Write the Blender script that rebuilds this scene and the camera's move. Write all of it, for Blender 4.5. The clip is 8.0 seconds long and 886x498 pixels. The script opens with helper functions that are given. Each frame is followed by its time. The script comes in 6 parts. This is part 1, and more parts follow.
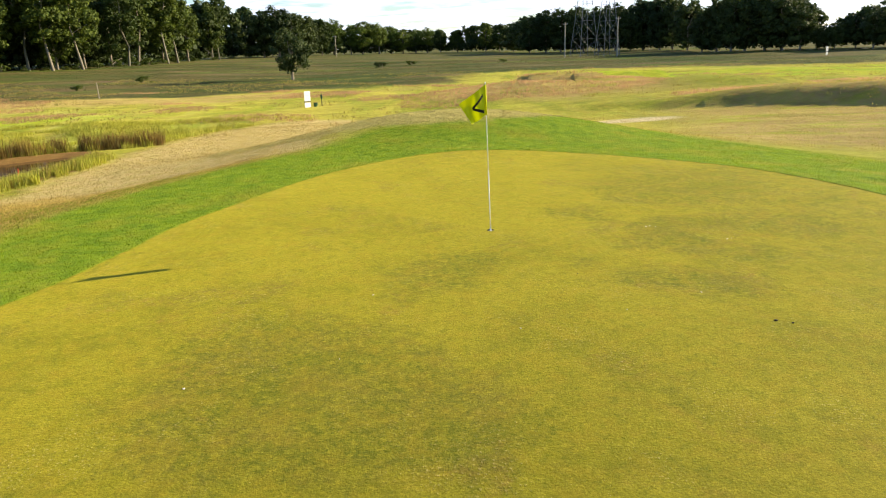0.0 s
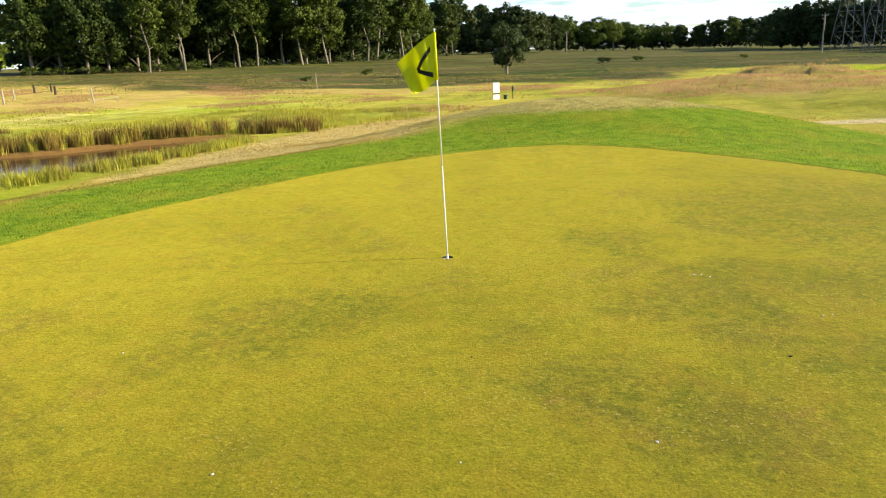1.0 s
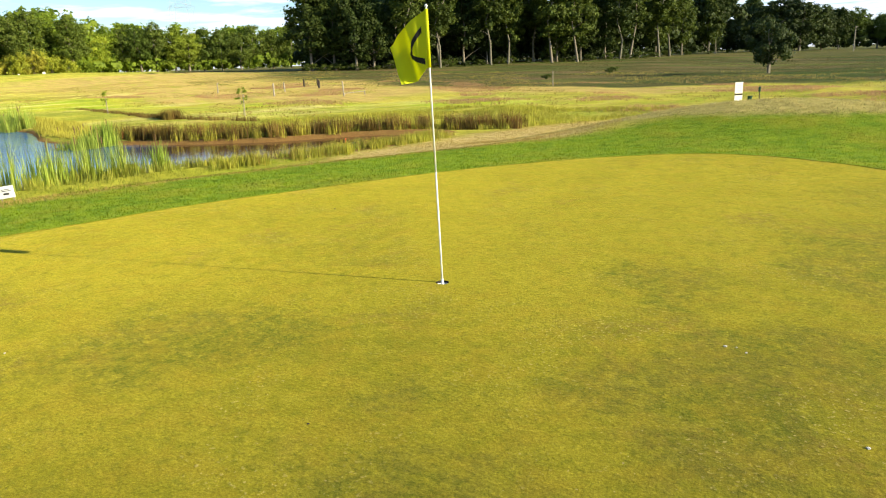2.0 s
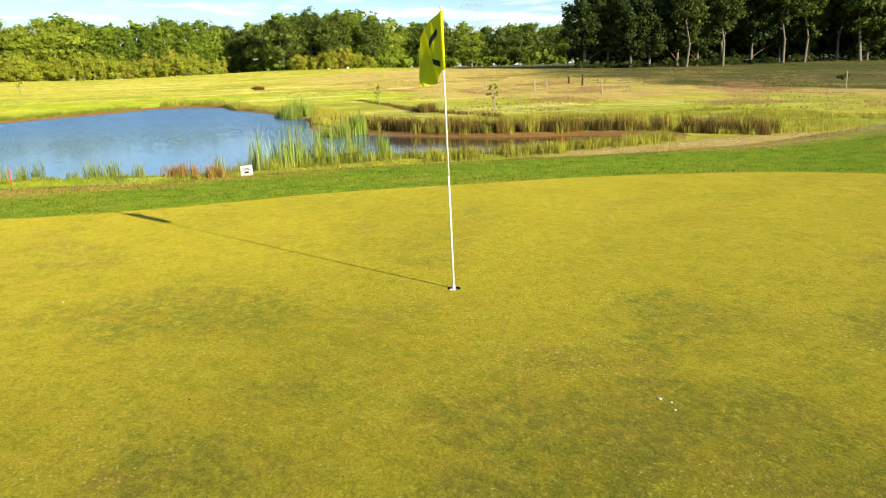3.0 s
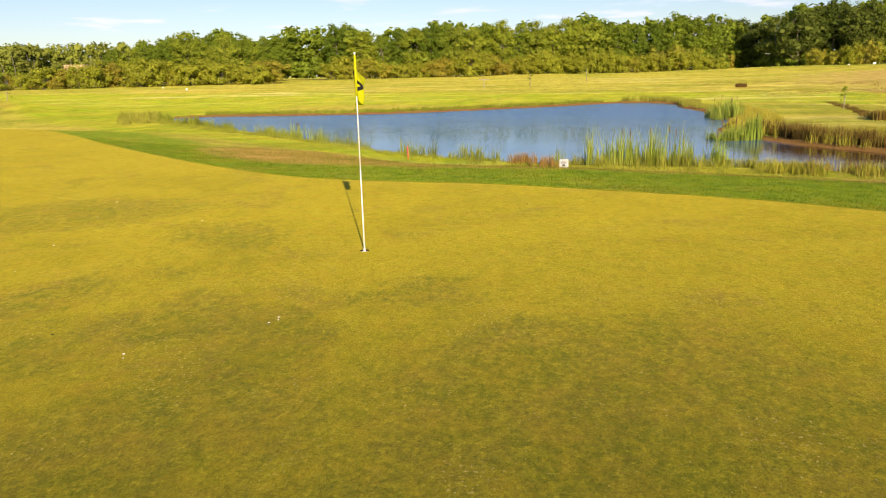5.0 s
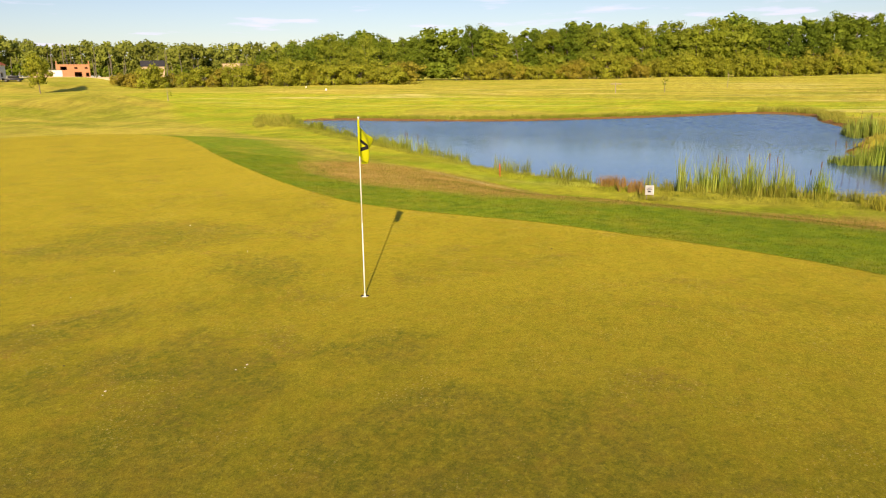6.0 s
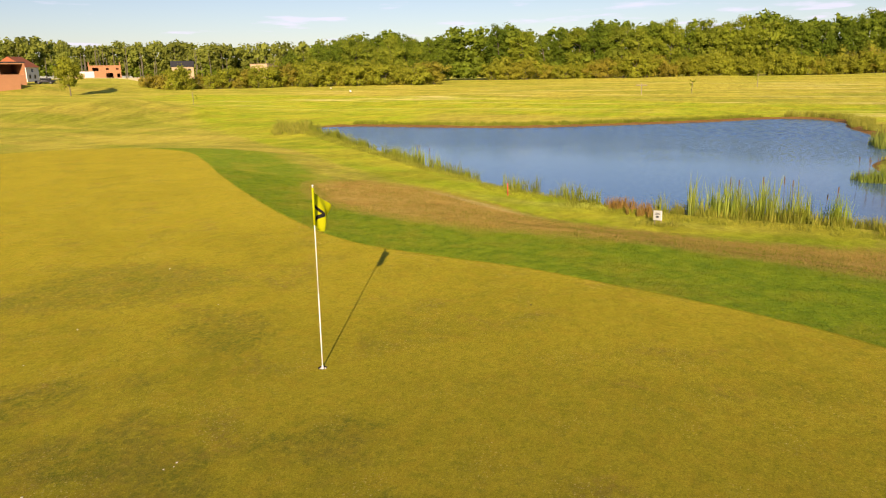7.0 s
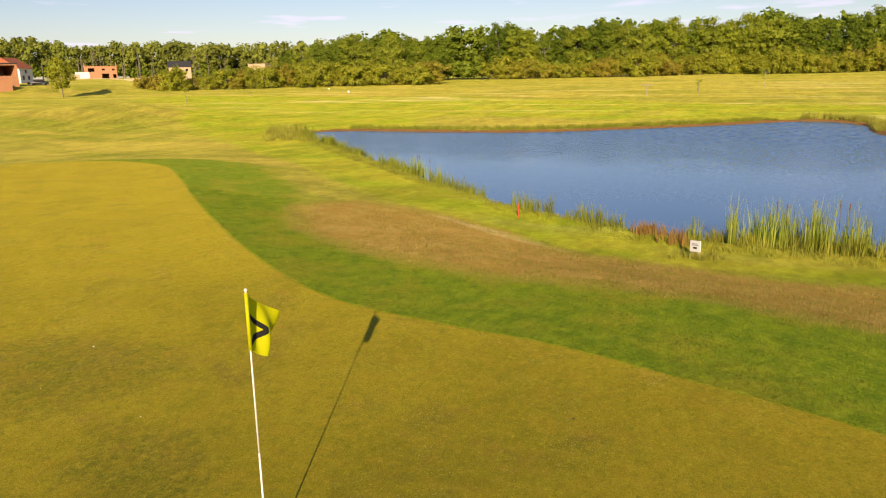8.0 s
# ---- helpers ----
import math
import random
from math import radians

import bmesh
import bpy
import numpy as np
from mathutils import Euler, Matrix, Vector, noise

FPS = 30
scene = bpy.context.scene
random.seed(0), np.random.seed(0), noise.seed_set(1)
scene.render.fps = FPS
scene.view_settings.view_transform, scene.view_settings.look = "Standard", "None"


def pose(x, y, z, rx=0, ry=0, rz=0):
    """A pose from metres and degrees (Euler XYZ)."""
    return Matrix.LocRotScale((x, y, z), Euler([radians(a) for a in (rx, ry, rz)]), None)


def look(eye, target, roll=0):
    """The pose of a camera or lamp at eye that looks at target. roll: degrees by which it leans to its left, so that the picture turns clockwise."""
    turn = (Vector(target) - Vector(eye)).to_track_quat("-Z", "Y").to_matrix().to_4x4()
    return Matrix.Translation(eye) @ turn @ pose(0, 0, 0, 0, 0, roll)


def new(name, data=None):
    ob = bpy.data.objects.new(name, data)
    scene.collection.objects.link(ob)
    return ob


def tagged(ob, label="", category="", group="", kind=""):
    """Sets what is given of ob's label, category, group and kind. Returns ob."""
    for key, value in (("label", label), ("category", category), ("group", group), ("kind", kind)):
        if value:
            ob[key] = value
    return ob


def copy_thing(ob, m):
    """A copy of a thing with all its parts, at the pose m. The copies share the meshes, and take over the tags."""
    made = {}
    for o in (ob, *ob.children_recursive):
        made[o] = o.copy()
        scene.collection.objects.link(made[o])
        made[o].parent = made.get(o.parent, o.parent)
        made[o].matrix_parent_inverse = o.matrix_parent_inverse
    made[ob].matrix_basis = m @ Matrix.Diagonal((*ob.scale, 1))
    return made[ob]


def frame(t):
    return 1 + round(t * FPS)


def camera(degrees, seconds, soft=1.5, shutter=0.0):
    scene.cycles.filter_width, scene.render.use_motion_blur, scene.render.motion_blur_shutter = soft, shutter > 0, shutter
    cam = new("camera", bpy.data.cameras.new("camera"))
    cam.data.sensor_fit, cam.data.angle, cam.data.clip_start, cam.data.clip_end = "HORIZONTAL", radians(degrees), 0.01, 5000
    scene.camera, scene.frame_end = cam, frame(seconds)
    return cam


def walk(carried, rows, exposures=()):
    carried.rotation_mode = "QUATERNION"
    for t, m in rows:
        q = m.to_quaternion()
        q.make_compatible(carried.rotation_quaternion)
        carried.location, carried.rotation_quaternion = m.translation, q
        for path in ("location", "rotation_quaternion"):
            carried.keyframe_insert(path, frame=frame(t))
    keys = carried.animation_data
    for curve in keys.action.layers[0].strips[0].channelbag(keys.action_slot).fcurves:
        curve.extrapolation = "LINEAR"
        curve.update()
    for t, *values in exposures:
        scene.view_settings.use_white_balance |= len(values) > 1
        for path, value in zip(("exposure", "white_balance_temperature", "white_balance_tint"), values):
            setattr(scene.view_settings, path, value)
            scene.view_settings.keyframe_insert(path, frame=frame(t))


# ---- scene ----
cam = camera(63.8, 8.0, 1.15)
PATH = [
    (0, (-0.55, -10.224, 2.656), (-0.581, -8.301, 2.106), -2.1),
    (0.5, (1.108, -7.995, 2.252), (0.789, -6.097, 1.708), -2.1),
    (1, (2.173, -6.308, 1.932), (1.534, -4.489, 1.399), -2.2),
    (2.5, (4.05, -3.514, 1.726), (2.574, -2.263, 1.222), -2.0),
    (3, (4.689, -2.711, 1.713), (2.998, -1.765, 1.217), -1.8),
    (3.5, (5.448, -1.714, 1.711), (3.613, -1.086, 1.224), -1.6),
    (4, (6.17, -0.574, 1.718), (4.255, -0.258, 1.236), -1.3),
    (4.5, (6.866, 0.815, 1.757), (4.924, 0.802, 1.277), -1.3),
    (5, (7.464, 2.168, 1.899), (5.549, 1.84, 1.421), -1.2),
    (6.5, (7.276, 4.138, 2.994), (5.478, 3.403, 2.516), -0.7),
    (7, (6.576, 4.287, 3.313), (4.784, 3.539, 2.832), -0.9),
    (7.5, (5.351, 3.949, 3.498), (3.559, 3.202, 3.013), -0.8),
    (8, (3.756, 3.045, 3.562), (1.966, 2.297, 3.078), -1.1),
]
EXPOSURES = [(0.0, 1.15, 6600, 4), (1.0, 1.12, 6500, 3), (2.5, 0.98, 6300, 1), (3.0, 0.93, 6350, 2), (3.5, 0.87, 6500, 7), (4.5, 0.62, 6850, 14), (6.5, 0.38, 7300, 20), (8.0, 0.34, 7350, 21)]
walk(cam, [(t, look(eye, target, roll)) for t, eye, target, roll in PATH], EXPOSURES)

# ---------- world, sun ----------
SUN_AZ, SUN_EL = 19.6, 20.3            # degrees: azimuth from +x towards +y, height
world = bpy.data.worlds.new("sky")
scene.world = world
world.use_nodes = True
wt = world.node_tree
wt.nodes.clear()


def wnode(kind, **sets):
    n = wt.nodes.new(kind)
    for k, v in sets.items():
        setattr(n, k, v)
    return n


sky = wnode("ShaderNodeTexSky", sky_type="NISHITA", sun_disc=False)
sky.sun_elevation = radians(SUN_EL)
sky.sun_rotation = radians(90 - SUN_AZ)
sky.altitude, sky.air_density, sky.dust_density, sky.ozone_density = 100, 1.0, 0.35, 1.6
tc = wnode("ShaderNodeTexCoord")
sep = wnode("ShaderNodeSeparateXYZ")
wt.links.new(tc.outputs["Generated"], sep.inputs[0])


def wmath(op, a, b=None, clamp=False):
    n = wnode("ShaderNodeMath", operation=op, use_clamp=clamp)
    for i, v in enumerate((a, b)):
        if v is None:
            continue
        if isinstance(v, (int, float)):
            n.inputs[i].default_value = v
        else:
            wt.links.new(v, n.inputs[i])
    return n.outputs[0]


# thin cloud banks: noise laid on a flat layer overhead, so that they flatten towards the horizon
height = wmath("ADD", sep.outputs["Z"], 0.045)
flat = wnode("ShaderNodeCombineXYZ")
wt.links.new(wmath("DIVIDE", sep.outputs["X"], height), flat.inputs[0])
wt.links.new(wmath("DIVIDE", sep.outputs["Y"], height), flat.inputs[1])
cl = wnode("ShaderNodeTexNoise")
cl.inputs["Scale"].default_value = 1.1
cl.inputs["Detail"].default_value = 7
cl.inputs["Roughness"].default_value = 0.55
wt.links.new(flat.outputs[0], cl.inputs["Vector"])
ramp = wnode("ShaderNodeValToRGB")
ramp.color_ramp.elements[0].position = 0.545
ramp.color_ramp.elements[1].position = 0.67
wt.links.new(wmath("ADD", cl.outputs["Fac"], wmath("MULTIPLY", sep.outputs["Y"], 0.14)), ramp.inputs[0])
# small heaped clouds among them
heap = wnode("ShaderNodeTexNoise")
heap.inputs["Scale"].default_value = 2.1
heap.inputs["Detail"].default_value = 6
heap.inputs["Roughness"].default_value = 0.5
wide = wnode("ShaderNodeVectorMath", operation="MULTIPLY")
wide.inputs[1].default_value = (0.34, 0.34, 1.0)
wt.links.new(flat.outputs[0], wide.inputs[0])
wt.links.new(wide.outputs[0], heap.inputs["Vector"])
ramp2 = wnode("ShaderNodeValToRGB")
ramp2.color_ramp.elements[0].position = 0.60
ramp2.color_ramp.elements[1].position = 0.66
wt.links.new(heap.outputs["Fac"], ramp2.inputs[0])
mix = wnode("ShaderNodeMix", data_type="RGBA")
mix.inputs["B"].default_value = (9.8, 9.4, 10.4, 1)
low = wmath("SUBTRACT", 1.0, wmath("MULTIPLY", sep.outputs["Z"], 3.2), True)
wt.links.new(wmath("MULTIPLY", wmath("MULTIPLY", wmath("MAXIMUM", ramp.outputs[0], ramp2.outputs[0]), 0.8), low), mix.inputs["Factor"])
wt.links.new(sky.outputs[0], mix.inputs["A"])
bg = wnode("ShaderNodeBackground")
bg.inputs["Strength"].default_value = 0.08
tint = wnode("ShaderNodeMix", data_type="RGBA", blend_type="MULTIPLY")
tint.inputs["Factor"].default_value = 1.0
tint.inputs["B"].default_value = (0.90, 0.97, 1.16, 1)
wt.links.new(mix.outputs["Result"], tint.inputs["A"])
wt.links.new(tint.outputs["Result"], bg.inputs["Color"])
out = wnode("ShaderNodeOutputWorld")
wt.links.new(bg.outputs[0], out.inputs["Surface"])

sun = new("sun", bpy.data.lights.new("sun", "SUN"))
sun.data.energy, sun.data.angle, sun.data.color = 5.0, radians(0.55), (1.0, 0.84, 0.58)
SUN_DIR = Vector((math.cos(radians(SUN_AZ)) * math.cos(radians(SUN_EL)), math.sin(radians(SUN_AZ)) * math.cos(radians(SUN_EL)), math.sin(radians(SUN_EL))))
sun.matrix_world = look(SUN_DIR * 200, (0, 0, 0))


# ---------- material helpers ----------
class Nodes:
    """A thin writer of node trees."""

    def __init__(self, name, rough=0.8, spec=0.3):
        self.mat = bpy.data.materials.new(name)
        self.mat.use_nodes = True
        self.t = self.mat.node_tree
        self.t.nodes.clear()
        self.out = self.t.nodes.new("ShaderNodeOutputMaterial")
        self.b = self.t.nodes.new("ShaderNodeBsdfPrincipled")
        self.b.inputs["Roughness"].default_value = rough
        self.b.inputs["Specular IOR Level"].default_value = spec
        self.t.links.new(self.b.outputs[0], self.out.inputs["Surface"])
        self.co = None

    def put(self, socket, v):
        if v is None:
            return
        if isinstance(v, (int, float)):
            socket.default_value = v
        elif isinstance(v, tuple):
            socket.default_value = (*v, 1) if len(v) == 3 and len(socket.default_value) == 4 else v
        else:
            self.t.links.new(v, socket)

    def coords(self):
        if self.co is None:
            self.co = self.t.nodes.new("ShaderNodeTexCoord").outputs["Object"]
        return self.co

    def scaled(self, sx, sy, sz=1.0, vec=None):
        n = self.t.nodes.new("ShaderNodeVectorMath")
        n.operation = "MULTIPLY"
        self.put(n.inputs[0], vec or self.coords())
        n.inputs[1].default_value = (sx, sy, sz)
        return n.outputs[0]

    def noise(self, scale, detail=4, rough=0.55, vec=None, distort=0.0):
        n = self.t.nodes.new("ShaderNodeTexNoise")
        self.put(n.inputs["Vector"], vec or self.coords())
        n.inputs["Scale"].default_value, n.inputs["Detail"].default_value = scale, detail
        n.inputs["Roughness"].default_value, n.inputs["Distortion"].default_value = rough, distort
        return n.outputs["Fac"]

    def math(self, op, a, b=None, c=None):
        n = self.t.nodes.new("ShaderNodeMath")
        n.operation = op
        for i, v in enumerate((a, b, c)):
            self.put(n.inputs[i], v)
        return n.outputs[0]

    def step(self, v, lo, hi):
        n = self.t.nodes.new("ShaderNodeMapRange")
        n.interpolation_type = "SMOOTHSTEP"
        self.put(n.inputs["Value"], v)
        n.inputs["From Min"].default_value, n.inputs["From Max"].default_value = lo, hi
        return n.outputs["Result"]

    def mix(self, f, a, b):
        n = self.t.nodes.new("ShaderNodeMix")
        n.data_type = "RGBA"
        self.put(n.inputs["Factor"], f)
        self.put(n.inputs["A"], a)
        self.put(n.inputs["B"], b)
        return n.outputs["Result"]

    def mul(self, colour, f):
        n = self.t.nodes.new("ShaderNodeMix")
        n.data_type, n.blend_type = "RGBA", "MULTIPLY"
        n.inputs["Factor"].default_value = 1
        self.put(n.inputs["A"], colour)
        self.put(n.inputs["B"], f)
        return n.outputs["Result"]

    def axis(self, k):
        n = self.t.nodes.new("ShaderNodeSeparateXYZ")
        self.put(n.inputs[0], self.coords())
        return n.outputs[k]

    def attr(self, name):
        n = self.t.nodes.new("ShaderNodeAttribute")
        n.attribute_name = name
        return n.outputs["Fac"]

    def island(self):
        return self.t.nodes.new("ShaderNodeNewGeometry").outputs["Random Per Island"]

    def obrand(self):
        return self.t.nodes.new("ShaderNodeObjectInfo").outputs["Random"]

    def bump(self, h, strength=0.5, distance=0.02):
        n = self.t.nodes.new("ShaderNodeBump")
        n.inputs["Strength"].default_value, n.inputs["Distance"].default_value = strength, distance
        self.put(n.inputs["Height"], h)
        self.t.links.new(n.outputs[0], self.b.inputs["Normal"])

    def colour(self, c):
        self.put(self.b.inputs["Base Color"], c)
        return self.mat


def leafy(name, a, b, c, trans=0.3, lo=0.75, hi=1.2, scale=0.35, patch=None):
    """Foliage: three tones by leaf and by plant, some light let through."""
    m = Nodes(name, rough=0.65, spec=0.25)
    col = m.mix(m.island(), a, b)
    col = m.mix(m.step(m.obrand(), 0.45, 1.0), col, c)
    if patch:
        col = m.mix(m.math("MULTIPLY", m.step(m.noise(0.55, 6, 0.66), 0.46, 0.66), 0.45), col, patch)
    v = m.math("MULTIPLY_ADD", m.step(m.noise(scale, 4, 0.6), 0.25, 0.75), hi - lo, lo)
    col = m.mul(col, v)
    m.colour(col)
    tr = m.t.nodes.new("ShaderNodeBsdfTranslucent")
    m.put(tr.inputs["Color"], col)
    mx = m.t.nodes.new("ShaderNodeMixShader")
    mx.inputs[0].default_value = trans
    m.t.links.new(m.b.outputs[0], mx.inputs[1])
    m.t.links.new(tr.outputs[0], mx.inputs[2])
    m.t.links.new(mx.outputs[0], m.out.inputs["Surface"])
    return m.mat


def plain(name, colour, rough=0.6, var=0.15, scale=8.0, metal=0.0, spec=0.3, bump=0.0):
    """A solid material with uneven tone and fine relief."""
    m = Nodes(name, rough, spec)
    m.b.inputs["Metallic"].default_value = metal
    n = m.noise(scale, 5, 0.6)
    big = m.noise(scale * 0.17, 2)
    f = m.math("MULTIPLY_ADD", m.math("ADD", n, big), var, 1 - var)
    m.colour(m.mul(colour, f))
    if bump:
        m.bump(m.noise(scale * 3, 4), bump, 0.01)
    return m.mat


# ---------- ground plan ----------
def smooth_loop(points, n=6):
    """A closed Catmull-Rom line through plan points."""
    p, res = np.array(points, float), []
    for i in range(len(p)):
        a, b, c, d = p[i - 1], p[i], p[(i + 1) % len(p)], p[(i + 2) % len(p)]
        for k in range(n):
            t = k / n
            res.append(0.5 * (2 * b + (c - a) * t + (2 * a - 5 * b + 4 * c - d) * t * t + (3 * b - a - 3 * c + d) * t ** 3))
    return np.array(res)


def inside_by(loop, x, y):
    """Distance from the loop, positive inside it."""
    best = np.full(x.shape, 1e9)
    odd = np.zeros(x.shape, bool)
    for (ax, ay), (bx, by) in zip(loop, np.roll(loop, -1, 0)):
        ex, ey = bx - ax, by - ay
        t = np.clip(((x - ax) * ex + (y - ay) * ey) / (ex * ex + ey * ey + 1e-12), 0, 1)
        best = np.minimum(best, (x - ax - t * ex) ** 2 + (y - ay - t * ey) ** 2)
        if by != ay:
            odd ^= ((ay > y) != (by > y)) & (x < ax + (y - ay) * ex / ey)
    return np.sqrt(best) * np.where(odd, 1, -1)


GREEN = smooth_loop([(-5.25, -0.6), (-5.05, 0.9), (-4.5, 2.6), (-3.95, 4.2), (-3.2, 5.7), (-2.1, 7.0), (-0.7, 7.8), (0.9, 7.8), (2.6, 7.1), (4.3, 5.9),
                     (5.7, 4.3), (6.7, 1.6), (7.2, -3), (6.5, -10), (3, -19), (-4, -25.5), (-11, -28), (-16.5, -27), (-19.6, -23.5), (-19.2, -19.3),
                     (-16.3, -15.6), (-13.3, -12.4), (-9.7, -8.3), (-7.3, -5.3), (-5.8, -2.9)])
FRINGE = smooth_loop([(-8.3, -0.7), (-8.37, 0.34), (-8.29, 1.35), (-8.21, 2.29), (-8.09, 3.17), (-7.79, 3.97), (-7.5, 4.9), (-7, 6.5), (-6.35, 7.8), (-5.65, 8.8), (-4.8, 9.6), (-4, 10.7), (-2.7, 12.2), (-0.4, 14.2), (2.5, 14.6), (6, 13.4), (9.3, 10.8), (12, 6), (13, 0), (12.5, -10), (9, -22), (0, -31), (-12, -33.5), (-21, -30.5), (-25, -24), (-23.5, -18), (-18.5, -12.5), (-14, -9.3), (-11.55, -7.38), (-10.64, -6.3), (-9.64, -4.5), (-8.97, -3.08), (-8.5, -1.9)])
DRY = smooth_loop([(-12.4, -8), (-14.3, -9.1), (-16.2, -8.4), (-16.25, -5.75), (-15.8, -3.91), (-14.06, -0.95), (-14.01, 0.51), (-13.51, 1.91), (-13.36, 3.16), (-13.3, 5), (-13.6, 7.2), (-13.8, 10.2), (-13.75, 13.1), (-13.8, 17.9), (-13.9, 24.2), (-13.4, 32), (-10, 37), (-6, 36), (-4.5, 28), (-5.2, 20), (-5, 14), (-4.3, 11.2), (-4.8, 9.6), (-5.65, 8.8), (-6.35, 7.8), (-7, 6.5), (-7.5, 4.9), (-7.79, 3.97), (-8.09, 3.17), (-8.21, 2.29), (-8.29, 1.35), (-8.37, 0.34), (-8.3, -0.7), (-8.5, -1.9), (-8.97, -3.08), (-9.64, -4.5), (-10.64, -6.3), (-11.55, -7.38)])
POND = smooth_loop([(-48.5, -31), (-44, -28), (-36.5, -20.5), (-28.5, -12.8), (-23.5, -8), (-20, -3.5), (-17.6, 1.2), (-16.8, 5), (-16.4, 8.3), (-15.5, 11),
                    (-14.6, 14), (-14.9, 17.5), (-16.2, 19.3), (-18, 18.3), (-19.5, 16.5), (-21, 14.3), (-23, 12.9), (-25.5, 11.6), (-28.7, 10.6), (-32, 10.2),
                    (-36, 11.4), (-40, 12.4), (-50, 12.6), (-57, 12), (-62, 12.3), (-66.5, 10.5), (-66.3, 6.5), (-62.5, 2.5), (-58.5, -2.5), (-54, -9),
                    (-51.8, -14), (-51, -22), (-50.8, -28)])
MOUND_TOP = smooth_loop([(-8.6, 13.4), (-6.6, 12.7), (-4.9, 12.3), (-3.2, 12.1), (-1.5, 11.85), (0.4, 12.0), (2.0, 12.7), (3.2, 14), (4.4, 16.5), (1, 19), (-4, 19.5), (-8.5, 17.5)])
WATER = -1.3


def dry_by(x, y):
    """Distance inside the worn strip, which thins out a little beside the small sign."""
    return inside_by(DRY, x, y) - 0.15 * np.exp(-0.5 * ((y - 4.2) / 2.6) ** 2)


def sstep(v, lo, hi):
    t = np.clip((v - lo) / (hi - lo), 0, 1)
    return t * t * (3 - 2 * t)


def hump(x, y, cx, cy, turn, sa, sb, sc=None, sd=None):
    """A soft mound; sa, sb its half widths along its axis (ahead, behind), sc, sd across."""
    c, s = math.cos(radians(turn)), math.sin(radians(turn))
    u, v = (x - cx) * c + (y - cy) * s, -(x - cx) * s + (y - cy) * c
    sc = sc or sa
    return np.exp(-0.5 * ((u / np.where(u > 0, sa, sb)) ** 2 + (v / np.where(v > 0, sc, sd or sc)) ** 2))


def wobble(x, y, s, k=0.0):
    """Cheap smooth unevenness."""
    return (np.sin(x / s + 1.3 + k) * np.sin(y / s * 1.13 + 0.4 + 2 * k) + 0.6 * np.sin(x / s * 1.9 + y / s * 1.3 + k) + 0.4 * np.sin(y / s * 2.7 - x / s * 1.1 + 3 * k)) / 2


